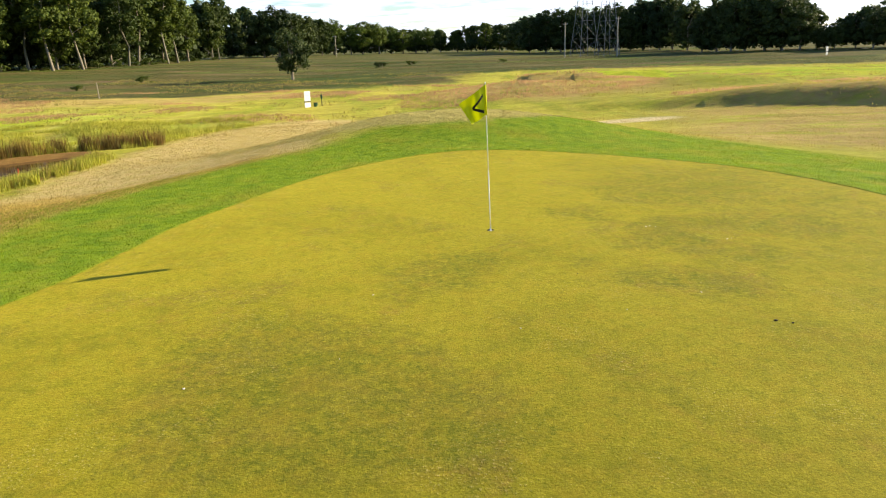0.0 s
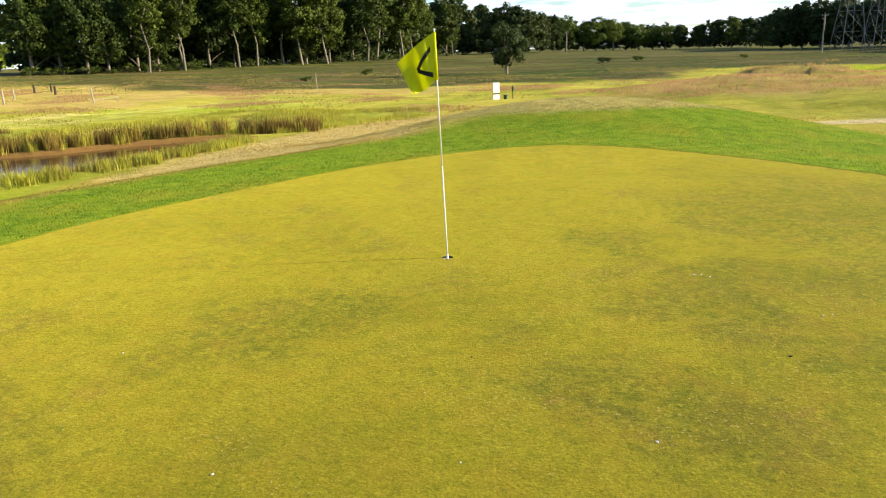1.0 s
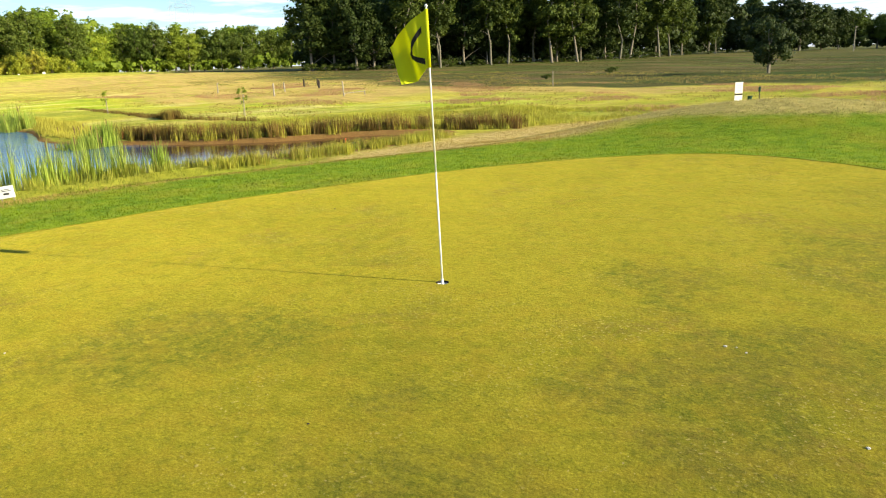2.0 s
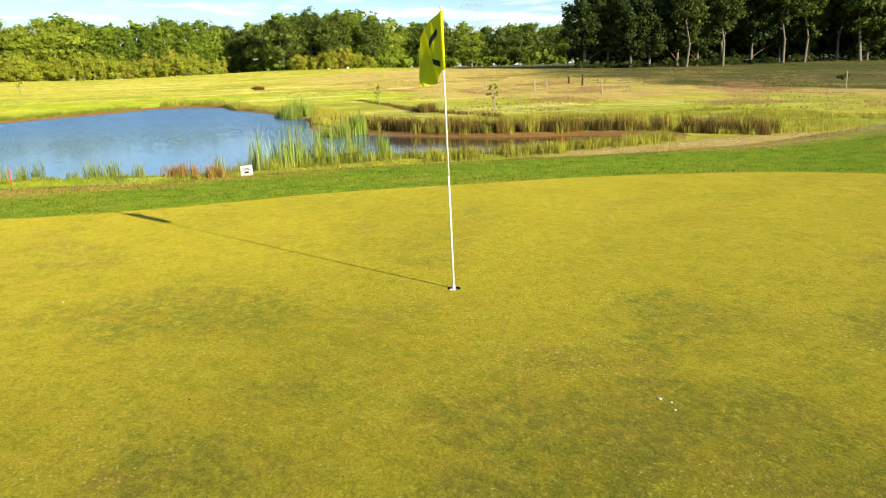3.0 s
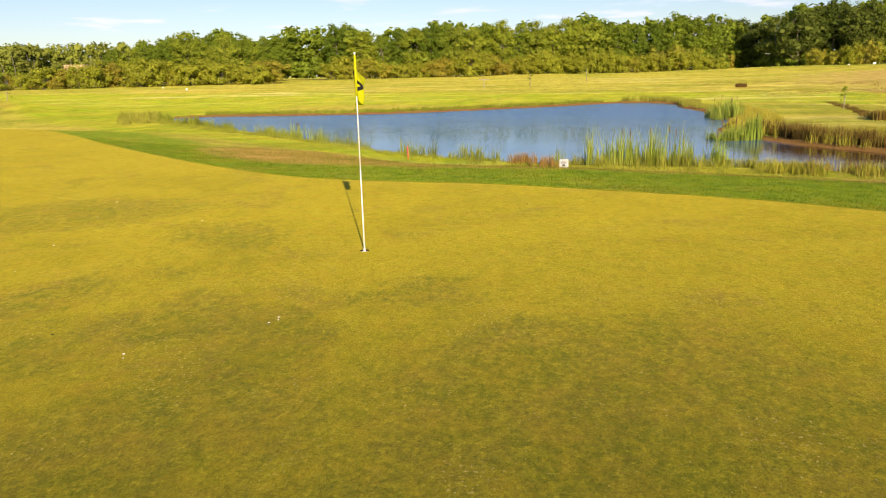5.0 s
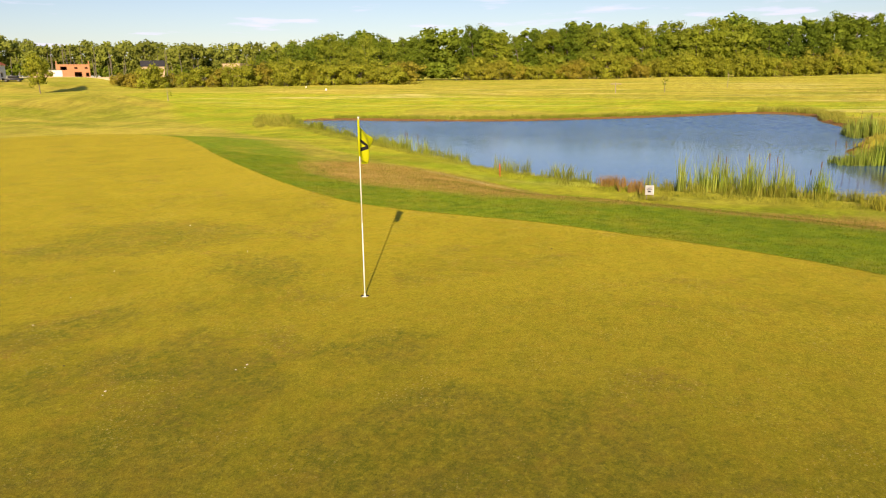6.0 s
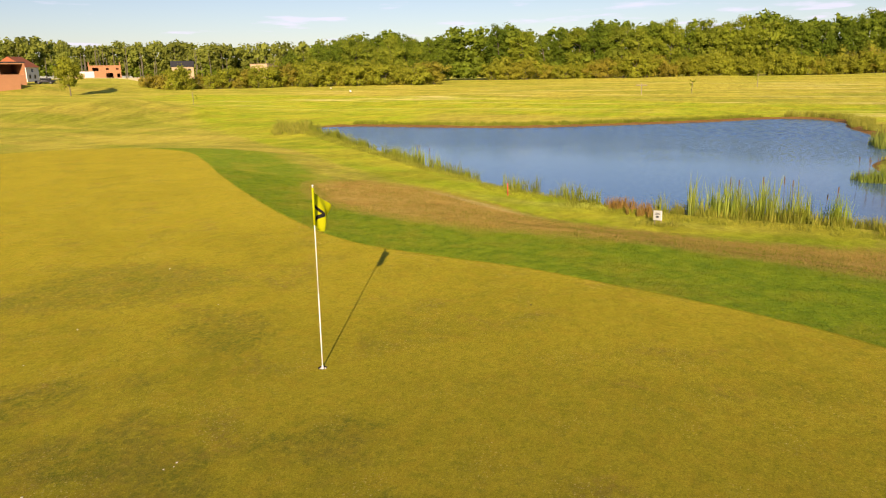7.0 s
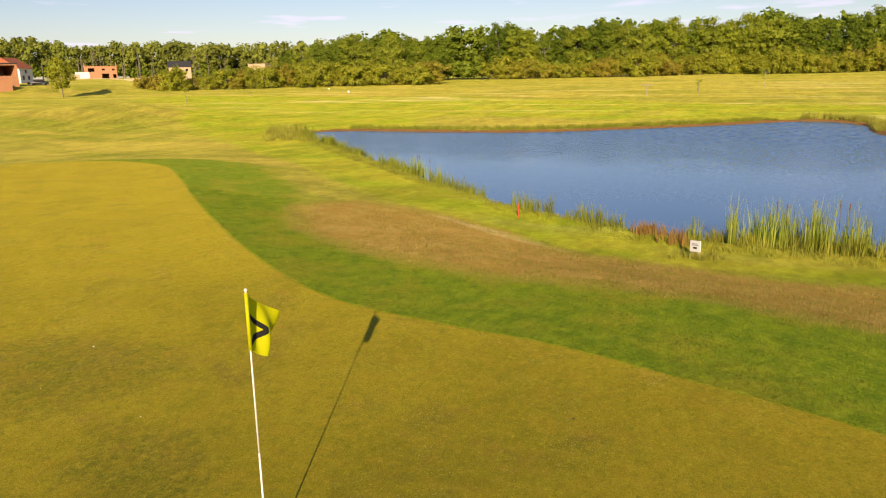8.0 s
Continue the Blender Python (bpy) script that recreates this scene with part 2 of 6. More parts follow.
def terrain(x, y, full=False):
    x, y = np.asarray(x, float), np.asarray(y, float)
    g, p = inside_by(GREEN, x, y), inside_by(POND, x, y)
    r = np.hypot(x, y)
    west = np.clip((40 - x) / 160, 0, 1)
    land = -1.2 - 0.45 * sstep(y, 18, 34) * sstep(x, -70, -20) + 2.1 * sstep(r, 55, 250) * west + 0.7 * sstep(r, 120, 330) * (1 - west)
    land = land + 0.12 * wobble(x, y, 9.0) * sstep(-p, 3, 15) * sstep(-g, 12, 25)
    az = np.degrees(np.arctan2(y, x)) % 360
    land = land + sstep(az, 223.5, 227) * (1 - sstep(az, 245, 260)) * (1.7 * sstep(r, 172, 186) + 0.8 * sstep(r, 215, 270))
    out_g = np.maximum(-g, 0)
    bank = -0.105 * out_g + 0.004 * np.minimum(out_g, 3) ** 2
    # towards the pond the fringe stays high and breaks off at its outer edge
    brow = -0.070 * out_g - 0.075 * np.log1p(np.exp(np.clip((out_g - 4.6) / 0.5, -30, 30)))
    high = -0.028 * out_g - 0.08 * np.log1p(np.exp(np.clip((out_g - 3.8) / 0.4, -30, 30)))
    brow = brow + (high - brow) * sstep(y, -6, -2)
    bank = bank + (brow - bank) * sstep(y, -7, -2) * (1 - sstep(y, 9, 14)) * (1 - sstep(x, -6, -2))
    k = 0.22
    z = np.log(np.exp(np.clip(bank / k, -60, 20)) + np.exp(land / k)) * k
    z = np.where(out_g > 40, land, z)
    z = z - sstep(-g, -2, 4) * 0.04
    z = z + 1.22 * hump(x, y, -0.7, 14.2, 0, 4.9, 4.5, 3.2, 2.7)                 # behind the green
    z = z + 2.3 * hump(x, y, -53, -60, 45, 5, 5, 8, 9)                        # by the houses
    z = z + 1.1 * hump(x, y, 6.5, 50, 0, 8, 6, 5) + 0.8 * hump(x, y, 13, 64, 0, 5, 4, 4)
    z = z + 1.2 * hump(x, y, 22, 47, 0, 4.5, 4.5, 4)
    # a spur with a steep face to the south-west, rising from a point
    u, v = (x - 9.5) * 0.93 - (y - 36.4) * 0.37, (x - 9.5) * 0.37 + (y - 36.4) * 0.93
    rise = np.clip((u + 3) / 18, 0, 1) * (1 - 0.8 * sstep(u, 20, 38))
    face = 0.6 + 2.3 * rise + 0.25 * wobble(x, y, 4.0, 0.2)
    z = z + 1.48 * rise * np.where(v < face, sstep(v / face, 0, 1), np.exp(-0.5 * ((v - face) / 5.0) ** 2)) + 0.6 * hump(x, y, 33, 52, -70, 6, 6, 5, 2.5)  # steep on its west side
    z = z + 0.16 * wobble(x, y, 3.1, 0.7) * sstep(np.hypot(x - 10, y - 50), 4, 20) * sstep(y, 24, 34) * (1 - sstep(r, 90, 140))
    for cx, cy, ra, rb, ph in ((9.6, 55.5, 4.2, 3.0, 0.75), (12.8, 52.5, 2.6, 1.3, 0.4), (18.5, 72, 5.5, 2.4, 0.8)):   # turf pads with cut edges
        q = np.hypot((x - cx) / ra, (y - cy) / rb) + 0.12 * wobble(x, y, 1.2, cx)
        z = z + ph * (1 - sstep(q, 0.85, 1.08))
    z = z + 0.3 * np.maximum(0, wobble(x, y, 1.9, 0.3)) * (hump(x, y, 9, 56, 0, 9, 7, 8) + 0.7 * hump(x, y, 24, 50, 0, 8, 8, 6))
    z = z + 1.0 * hump(x, y, -215, 62, 70, 20, 26, 12) + 0.55 * hump(x, y, -222, -9, 90, 11, 9, 8) + 1.0 * hump(x, y, -200, 95, 60, 22, 22, 9)
    z = z + 1.1 * hump(x, y, -146, 78, 62, 24, 22, 7)
    # the pond: a low bank, then the bed
    shore = WATER + 0.03 - 0.38 * np.clip(p, -9, 2.2) + 0.03 * wobble(x, y, 0.9)
    z = np.where(p > -1.2, np.where(p > 0, shore, z + (shore - z) * sstep(p, -1.2, 0.0)), z)
    if not full:
        return z
    return z, g, p


def ground_z(x, y):
    return float(terrain(np.array([x]), np.array([y]))[0])


def steps(lo, hi, spans, grow=1.05, far=3200):
    """Grid lines: fine in the spans (from, to, step), widening outside."""
    v, s = [lo], spans
    while v[-1] < hi:
        st = min(d for a, b, d in s if a <= v[-1] + 1e-9 < b)
        v.append(v[-1] + st)
    d = s[-1][2]
    while v[-1] < far:
        d *= grow
        v.append(v[-1] + d)
    d = s[0][2]
    while v[0] > -far:
        d *= grow
        v.insert(0, v[0] - d)
    return np.array(v)


def mesh_of(name, verts, faces, mat, smooth=False):
    me = bpy.data.meshes.new(name)
    me.from_pydata(verts.tolist() if isinstance(verts, np.ndarray) else verts, [], faces.tolist() if isinstance(faces, np.ndarray) else faces)
    for m in (mat if isinstance(mat, (list, tuple)) else [mat]):
        me.materials.append(m)
    if smooth:
        me.polygons.foreach_set("use_smooth", [True] * len(me.polygons))
    me.update()
    return me


# ---------- materials ----------
def make_ground():
    m = Nodes("turf", rough=0.9, spec=0.08)
    g, f, d, p = m.attr("green_in"), m.attr("fringe_in"), m.attr("dry_in"), m.attr("pond_in")
    heath, fair, sand, red = m.attr("heath"), m.attr("fairway"), m.attr("sand"), m.attr("red_grass")
    fine, mid, big = m.noise(55, 3, 0.7), m.noise(3.2, 5, 0.6), m.noise(0.55, 5, 0.6, distort=0.6)
    speck = m.noise(16, 3, 0.75)
    # mown green: yellow-olive with darker rings and patches, mottling and fine bleached specks
    blot = m.step(m.noise(0.62, 6, 0.66, distort=1.2), 0.47, 0.68)
    patch = m.step(m.math("MULTIPLY_ADD", m.noise(3.4, 7, 0.74), 2.2, m.math("ADD", m.attr("thin"), -1.1)), 0.15, 0.80)
    patch = m.math("MULTIPLY", patch, m.math("MULTIPLY_ADD", m.step(m.noise(11, 5, 0.75), 0.38, 0.60), 0.65, 0.35))
    blot = m.math("MULTIPLY", blot, m.step(m.noise(2.6, 6, 0.74), 0.32, 0.60))
    c = m.mix(m.step(big, 0.35, 0.7), (0.238, 0.208, 0.016), (0.196, 0.177, 0.012))
    c = m.mix(m.math("MULTIPLY", m.step(m.noise(5.5, 6, 0.74), 0.40, 0.70), 0.55), c, (0.142, 0.140, 0.007))
    c = m.mix(m.math("MULTIPLY", blot, 0.36), c, (0.084, 0.088, 0.008))
    c = m.mix(m.math("MULTIPLY", patch, 0.78), c, m.mix(m.step(m.noise(1.3, 5, 0.65), 0.42, 0.6), (0.084, 0.096, 0.010), (0.118, 0.104, 0.017)))
    bare = m.math("MULTIPLY", m.step(m.noise(0.9, 5, 0.6, distort=0.8), 0.55, 0.70), m.step(m.noise(9, 5, 0.75), 0.42, 0.60))
    c = m.mix(m.math("MULTIPLY", bare, 0.55), c, (0.20, 0.115, 0.030))
    c = m.mix(m.math("MULTIPLY", m.step(speck, 0.50, 0.72), 0.5), c, (0.34, 0.29, 0.025))
    c = m.mix(m.math("MULTIPLY", m.step(m.noise(22, 5, 0.78), 0.50, 0.72), 0.65), c, (0.075, 0.085, 0.007))
    c = m.mix(m.math("MULTIPLY", m.step(m.noise(1.1, 6, 0.74), 0.55, 0.75), 0.4), c, (0.22, 0.155, 0.03))
    c = m.mix(m.math("MULTIPLY", m.step(m.noise(3.0, 7, 0.74), 0.44, 0.62), 0.30), c, (0.25, 0.172, 0.016))
    spot = m.math("MULTIPLY", m.step(m.noise(0.95, 4, 0.55, distort=0.5), 0.54, 0.68), m.step(m.noise(9, 5, 0.75), 0.34, 0.60))
    c = m.mix(m.math("MULTIPLY", spot, 0.34), c, (0.062, 0.074, 0.010))
    bleached = m.math("MULTIPLY", m.step(m.noise(0.95, 5, 0.62), 0.50, 0.62), m.step(m.noise(38, 2, 0.5), 0.61, 0.68))
    c = m.mix(m.math("MULTIPLY", bleached, 0.4), c, (0.52, 0.42, 0.17))
    mott = m.noise(7.5, 6, 0.72, distort=0.4)
    c = m.mix(m.math("MULTIPLY", m.step(mott, 0.52, 0.66), 0.42), c, (0.118, 0.122, 0.012))
    c = m.mix(m.math("MULTIPLY", m.step(mott, 0.47, 0.33), 0.30), c, (0.31, 0.27, 0.030))
    green = c
    # fringe: longer, greener
    fr = m.mix(m.step(mid, 0.3, 0.7), (0.092, 0.155, 0.008), (0.160, 0.216, 0.013))
    fr = m.mix(m.math("MULTIPLY", m.step(m.noise(0.55, 6, 0.66), 0.46, 0.66), 0.7), fr, (0.21, 0.20, 0.018))
    fr = m.mix(m.math("MULTIPLY", m.step(m.noise(1.7, 5, 0.7), 0.52, 0.7), 0.3), fr, (0.07, 0.115, 0.008))
    fr = m.mul(fr, m.math("MULTIPLY_ADD", m.step(m.noise(13, 5, 0.75), 0.32, 0.66), 0.42, 0.80))
    # rough beyond: straw and green, in drifts
    drift = m.noise(0.16, 6, 0.62, vec=m.scaled(1, 0.3), distort=0.8)
    ro = m.mix(m.step(drift, 0.38, 0.62), (0.30, 0.268, 0.042), (0.175, 0.200, 0.018))
    ro = m.mix(m.math("MULTIPLY", m.step(mid, 0.45, 0.75), 0.5), ro, (0.34, 0.285, 0.085))
    fw = m.mix(m.step(m.noise(0.3, 5), 0.3, 0.7), (0.175, 0.240, 0.012), (0.275, 0.275, 0.024))
    ro = m.mix(m.step(m.math("ADD", fair, m.math("MULTIPLY_ADD", drift, 0.25, -0.12)), 0.4, 0.6), ro, fw)
    streak = m.step(m.noise(0.22, 6, 0.65, vec=m.scaled(1, 0.14), distort=0.5), 0.52, 0.66)
    ro = m.mix(m.math("MULTIPLY", m.math("MULTIPLY", m.attr("pale"), streak), 0.7), ro, (0.46, 0.40, 0.17))
    he = m.mix(m.step(m.noise(0.11, 7, 0.68, vec=m.scaled(0.3, 1.0)), 0.38, 0.62), (0.030, 0.046, 0.008), (0.075, 0.060, 0.024))
    he = m.mix(m.math("MULTIPLY", m.step(m.noise(0.05, 5, 0.6, vec=m.scaled(0.3, 1.0)), 0.52, 0.66), 0.45), he, (0.085, 0.105, 0.014))
    he = m.mix(m.math("MULTIPLY", m.step(m.noise(0.08, 6, 0.66, vec=m.scaled(0.35, 1.2)), 0.55, 0.68), 0.6), he, (0.115, 0.072, 0.048))
    ro = m.mix(m.step(m.math("ADD", heath, m.math("MULTIPLY_ADD", drift, 0.6, -0.3)), 0.35, 0.65), ro, he)
    ro = m.mul(ro, m.math("MULTIPLY_ADD", m.step(m.noise(2.4, 8, 0.76, vec=m.scaled(0.8, 1.2)), 0.3, 0.7), 0.42, 0.78))
    ro = m.mul(ro, m.math("MULTIPLY_ADD", m.step(m.noise(0.45, 7, 0.72, vec=m.scaled(0.5, 1.4)), 0.34, 0.64), 0.36, 0.76))
    rd = m.mix(m.step(mid, 0.35, 0.65), (0.30, 0.205, 0.085), (0.28, 0.236, 0.062))
    rd = m.mix(m.math("MULTIPLY", m.step(m.noise(0.35, 6, 0.65, vec=m.scaled(0.5, 1.6)), 0.50, 0.66), 0.75), rd, (0.20, 0.235, 0.018))
    rd = m.mul(rd, m.math("MULTIPLY_ADD", m.step(m.noise(0.5, 7, 0.74, vec=m.scaled(0.5, 1.4)), 0.34, 0.64), 0.4, 0.72))
    ro = m.mix(m.step(m.math("ADD", red, m.math("MULTIPLY_ADD", drift, 0.6, -0.3)), 0.35, 0.65), ro, rd)
    ro = m.mix(m.step(sand, 0.35, 0.65), ro, m.mix(mid, (0.50, 0.42, 0.27), (0.40, 0.33, 0.20)))
    # worn strip
    mt = m.mix(m.step(m.noise(5, 6, 0.7), 0.35, 0.65), (0.40, 0.33, 0.12), (0.24, 0.215, 0.06))
    dr = m.mix(m.step(m.noise(1.4, 6, 0.65), 0.35, 0.65), (0.315, 0.210, 0.046), (0.395, 0.285, 0.076))
    dr = m.mix(m.math("MULTIPLY", m.step(m.noise(7, 6, 0.75, vec=m.scaled(0.6, 1.5)), 0.42, 0.62), 0.5), dr, (0.19, 0.125, 0.028))
    dr = m.mix(m.math("MULTIPLY", m.step(mid, 0.5, 0.7), 0.6), dr, (0.15, 0.155, 0.022))
    dr = m.mix(m.step(m.math("ADD", m.attr("trodden"), m.math("MULTIPLY_ADD", m.noise(0.9, 5, 0.65), 0.8, -0.4)), 0.3, 0.7), dr, m.mix(m.step(m.noise(2.2, 6, 0.7), 0.35, 0.65), (0.43, 0.33, 0.155), (0.33, 0.275, 0.10)))
    edge = m.math("MULTIPLY_ADD", m.noise(0.8, 6, 0.7), 3.0, -1.5)
    c = m.mix(m.step(m.math("ADD", f, edge), -0.5, 0.6), ro, fr)
    c = m.mix(m.step(m.math("ADD", d, m.math("MULTIPLY", edge, 0.9)), -0.5, 0.7), c, dr)
    c = m.mix(m.step(m.math("ADD", m.attr("mound_in"), m.math("MULTIPLY", edge, 0.6)), -0.4, 0.4), c, mt)
    c = m.mix(m.step(m.math("ADD", g, m.math("MULTIPLY_ADD", m.noise(6, 3), 0.12, -0.06)), -0.05, 0.05), c, green)
    mud = m.mix(m.noise(2.2, 5), (0.13, 0.065, 0.024), (0.19, 0.12, 0.04))
    c = m.mix(m.step(m.math("ADD", m.math("ADD", p, m.attr("muddy")), m.math("MULTIPLY_ADD", m.noise(0.7, 4), 0.9, -0.45)), -0.3, -0.05), c, mud)
    c = m.mul(c, m.math("MULTIPLY_ADD", m.math("ADD", m.step(fine, 0.25, 0.75), m.step(m.noise(150, 2, 0.8), 0.28, 0.72)), 0.42, 0.60))
    c = m.mix(m.math("MULTIPLY", m.step(m.noise(42, 2, 0.5), 0.69, 0.76), m.math("MULTIPLY", m.step(m.noise(0.5, 3), 0.40, 0.6), 0.6)), c, (0.52, 0.42, 0.20))
    rough = m.math("SUBTRACT", 1.0, m.step(g, -0.05, 0.05))
    h = m.math("ADD", m.math("MULTIPLY", m.noise(38, 4, 0.7), m.math("MULTIPLY_ADD", rough, 1.6, 0.5)), m.math("MULTIPLY", m.noise(2.2, 5, 0.65), m.math("MULTIPLY_ADD", rough, 6.0, 0.3)))
    m.bump(h, 0.5, 0.03)
    m.b.inputs["Diffuse Roughness"].default_value = 0.12
    m.b.inputs["Sheen Weight"].default_value = 0.44
    m.b.inputs["Sheen Roughness"].default_value = 0.45
    m.put(m.b.inputs["Sheen Tint"], m.mul(c, (2.5, 2.4, 2.1)))
    return m.colour(c)


def make_water():
    m = Nodes("pond_water", rough=0.06, spec=0.5)
    m.b.inputs["IOR"].default_value = 1.33
    n2 = m.noise(0.05, 2, 0.5)
    wind = m.step(m.math("MULTIPLY_ADD", m.noise(0.12, 3), 14.0, m.math("MULTIPLY", m.axis(0), -1.0)), 36, 50)
    ripple = m.t.nodes.new("ShaderNodeTexNoise")
    m.put(ripple.inputs["Vector"], m.scaled(0.45, 1.0))
    ripple.inputs["Scale"].default_value, ripple.inputs["Detail"].default_value, ripple.inputs["Roughness"].default_value = 5.5, 3, 0.6
    part_ = m.t.nodes.new("ShaderNodeSeparateXYZ")
    m.put(part_.inputs[0], ripple.outputs["Color"])
    steep = m.math("MULTIPLY_ADD", wind, 0.30, m.math("MULTIPLY_ADD", n2, 0.04, 0.03))
    tilt = m.t.nodes.new("ShaderNodeCombineXYZ")
    for k in (0, 1):
        m.put(tilt.inputs[k], m.math("MULTIPLY", m.math("SUBTRACT", part_.outputs[k], 0.5), steep))
    tilt.inputs[2].default_value = 1.0
    unit = m.t.nodes.new("ShaderNodeVectorMath")
    unit.operation = "NORMALIZE"
    m.put(unit.inputs[0], tilt.outputs[0])
    m.put(m.b.inputs["Normal"], unit.outputs[0])
    m.put(m.b.inputs["Roughness"], m.math("MULTIPLY_ADD", wind, 0.10, 0.11))
    # blue base colour stands in for part of the sky's reflection
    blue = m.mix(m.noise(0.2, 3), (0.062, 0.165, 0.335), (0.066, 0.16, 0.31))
    # inlet arm: dark reflection of the sedge painted as a brown base colour
    sedge_mirror = m.math("MULTIPLY", m.step(m.math("MULTIPLY_ADD", m.axis(1), 0.8, m.axis(0)), -18.5, -13.5), m.step(m.axis(1), 7.5, 10.0))
    return m.colour(m.mix(sedge_mirror, blue, (0.085, 0.045, 0.018)))


TURF, POND_WATER = make_ground(), make_water()
LEAF_OLIVE = leafy("leaf_olive", (0.265, 0.340, 0.028), (0.385, 0.430, 0.042), (0.245, 0.300, 0.030), 0.45)
LEAF_SHRUB = leafy("leaf_shrub", (0.31, 0.36, 0.030), (0.45, 0.46, 0.047), (0.43, 0.37, 0.050), 0.45)
LEAF_GREEN = leafy("leaf_green", (0.185, 0.265, 0.023), (0.26, 0.335, 0.032), (0.145, 0.22, 0.018), 0.45)
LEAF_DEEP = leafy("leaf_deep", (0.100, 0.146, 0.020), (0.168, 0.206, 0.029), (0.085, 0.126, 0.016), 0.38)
# distant forest: lifted, bluer tones put the haze into the leaf colour
LEAF_HAZED = leafy("leaf_hazed", (0.29, 0.34, 0.055), (0.40, 0.42, 0.08), (0.29, 0.34, 0.055), 0.45, 0.6, 1.25, 0.06)
# next two: shade of the northern woods is put into the leaf colour
LEAF_SHADED = leafy("leaf_shaded", (0.034, 0.055, 0.012), (0.070, 0.092, 0.020), (0.028, 0.046, 0.010))
LEAF_EDGE_SHADED = leafy("leaf_edge_shaded", (0.052, 0.080, 0.011), (0.130, 0.165, 0.021), (0.042, 0.064, 0.010), 0.35)
BARK = plain("bark", (0.20, 0.17, 0.13), 0.9, 0.35, 1.5, bump=0.6)
BARK_PALE = plain("bark_pale", (0.165, 0.15, 0.11), 0.85, 0.35, 1.2, bump=0.4)
BLADE_GREEN = leafy("grass_blade", (0.160, 0.250, 0.005), (0.245, 0.315, 0.008), (0.16, 0.25, 0.005), 0.6, 0.5, 1.3, 1.6, (0.26, 0.27, 0.014))
BLADE_STRAW = leafy("straw_blade", (0.48, 0.42, 0.06), (0.34, 0.36, 0.03), (0.48, 0.42, 0.06), 0.3, 0.65, 1.2, 0.9)
BLADE_WITHERED = leafy("withered_blade", (0.44, 0.315, 0.085), (0.32, 0.27, 0.06), (0.44, 0.315, 0.085), 0.4, 0.6, 1.2, 0.9)
BLADE_CROWN = leafy("mound_blade", (0.56, 0.46, 0.19), (0.36, 0.33, 0.10), (0.56, 0.46, 0.19), 0.4, 0.7, 1.2, 1.3)
BLADE_BROWN = leafy("brown_sedge", (0.16, 0.085, 0.022), (0.28, 0.225, 0.04), (0.16, 0.085, 0.022), 0.3, 0.45, 1.25, 0.8)
BLADE_REED = leafy("sedge_leaf", (0.27, 0.31, 0.03), (0.50, 0.46, 0.08), (0.27, 0.31, 0.03), 0.3, 0.65, 1.2, 0.9)
CATTAIL = leafy("cattail_leaf", (0.27, 0.37, 0.045), (0.46, 0.51, 0.10), (0.27, 0.37, 0.045), 0.35, 0.6, 1.2, 0.9)
REED_HEAD = plain("reed_head", (0.15, 0.09, 0.04), 0.9, 0.3, 20)
WHITE_PAINT = plain("white_paint", (0.80, 0.79, 0.75), 0.35, 0.06, 14)
WHITE_BOARD = plain("white_board", (0.80, 0.80, 0.80), 0.5, 0.08, 6)
BLACK_CLOTH = plain("black_cloth", (0.012, 0.012, 0.013), 0.8, 0.2, 30)
DARK_WOOD = plain("dark_wood", (0.055, 0.042, 0.032), 0.85, 0.35, 5, bump=0.4)
GREY_WOOD = plain("weathered_wood", (0.36, 0.31, 0.24), 0.9, 0.35, 4, bump=0.4)
RED_PAINT = plain("red_paint", (0.75, 0.07, 0.06), 0.5, 0.15, 10)
STEEL = plain("galvanised_steel", (0.17, 0.175, 0.18), 0.6, 0.2, 2, metal=0.2)
HOLE_DARK = plain("hole_dark", (0.03, 0.025, 0.02), 0.9, 0.3, 20)


def make_flag_cloth():
    m = leafy("flag_cloth", (0.72, 0.74, 0.015), (0.72, 0.74, 0.015), (0.72, 0.74, 0.015), 0.45, 0.95, 1.05)
    return m


FLAG_CLOTH = make_flag_cloth()


# ---------- building helpers ----------
def part(name, bm, mat, parent, label="", smooth=False):
    """Links a bmesh as one mesh object under a thing or a part."""
    me = bpy.data.meshes.new(name)
    bm.to_mesh(me)
    bm.free()
    me.materials.append(mat)
    if smooth:
        me.polygons.foreach_set("use_smooth", [True] * len(me.polygons))
    ob = new(name, me)
    ob.parent = parent
    if label:
        ob["label"] = label
    return ob


def empty(name, m, label, category, group=""):
    ob = new(name)
    ob.empty_display_size = 0.1
    ob.matrix_basis = m
    return tagged(ob, label, category, group)


def bm_box(bm, x0, x1, y0, y1, z0, z1, bevel=0.0):
    made = bmesh.ops.create_cube(bm, size=1, matrix=Matrix.Translation(((x0 + x1) / 2, (y0 + y1) / 2, (z0 + z1) / 2)) @ Matrix.Diagonal((x1 - x0, y1 - y0, z1 - z0, 1)))
    if bevel:
        edges = list({e for v in made["verts"] for e in v.link_edges})
        bmesh.ops.bevel(bm, geom=edges, offset=bevel, segments=2, affect="EDGES", profile=0.6)
    return bm


def box(x0, x1, y0, y1, z0, z1, bevel=0.0):
    return bm_box(bmesh.new(), x0, x1, y0, y1, z0, z1, bevel)


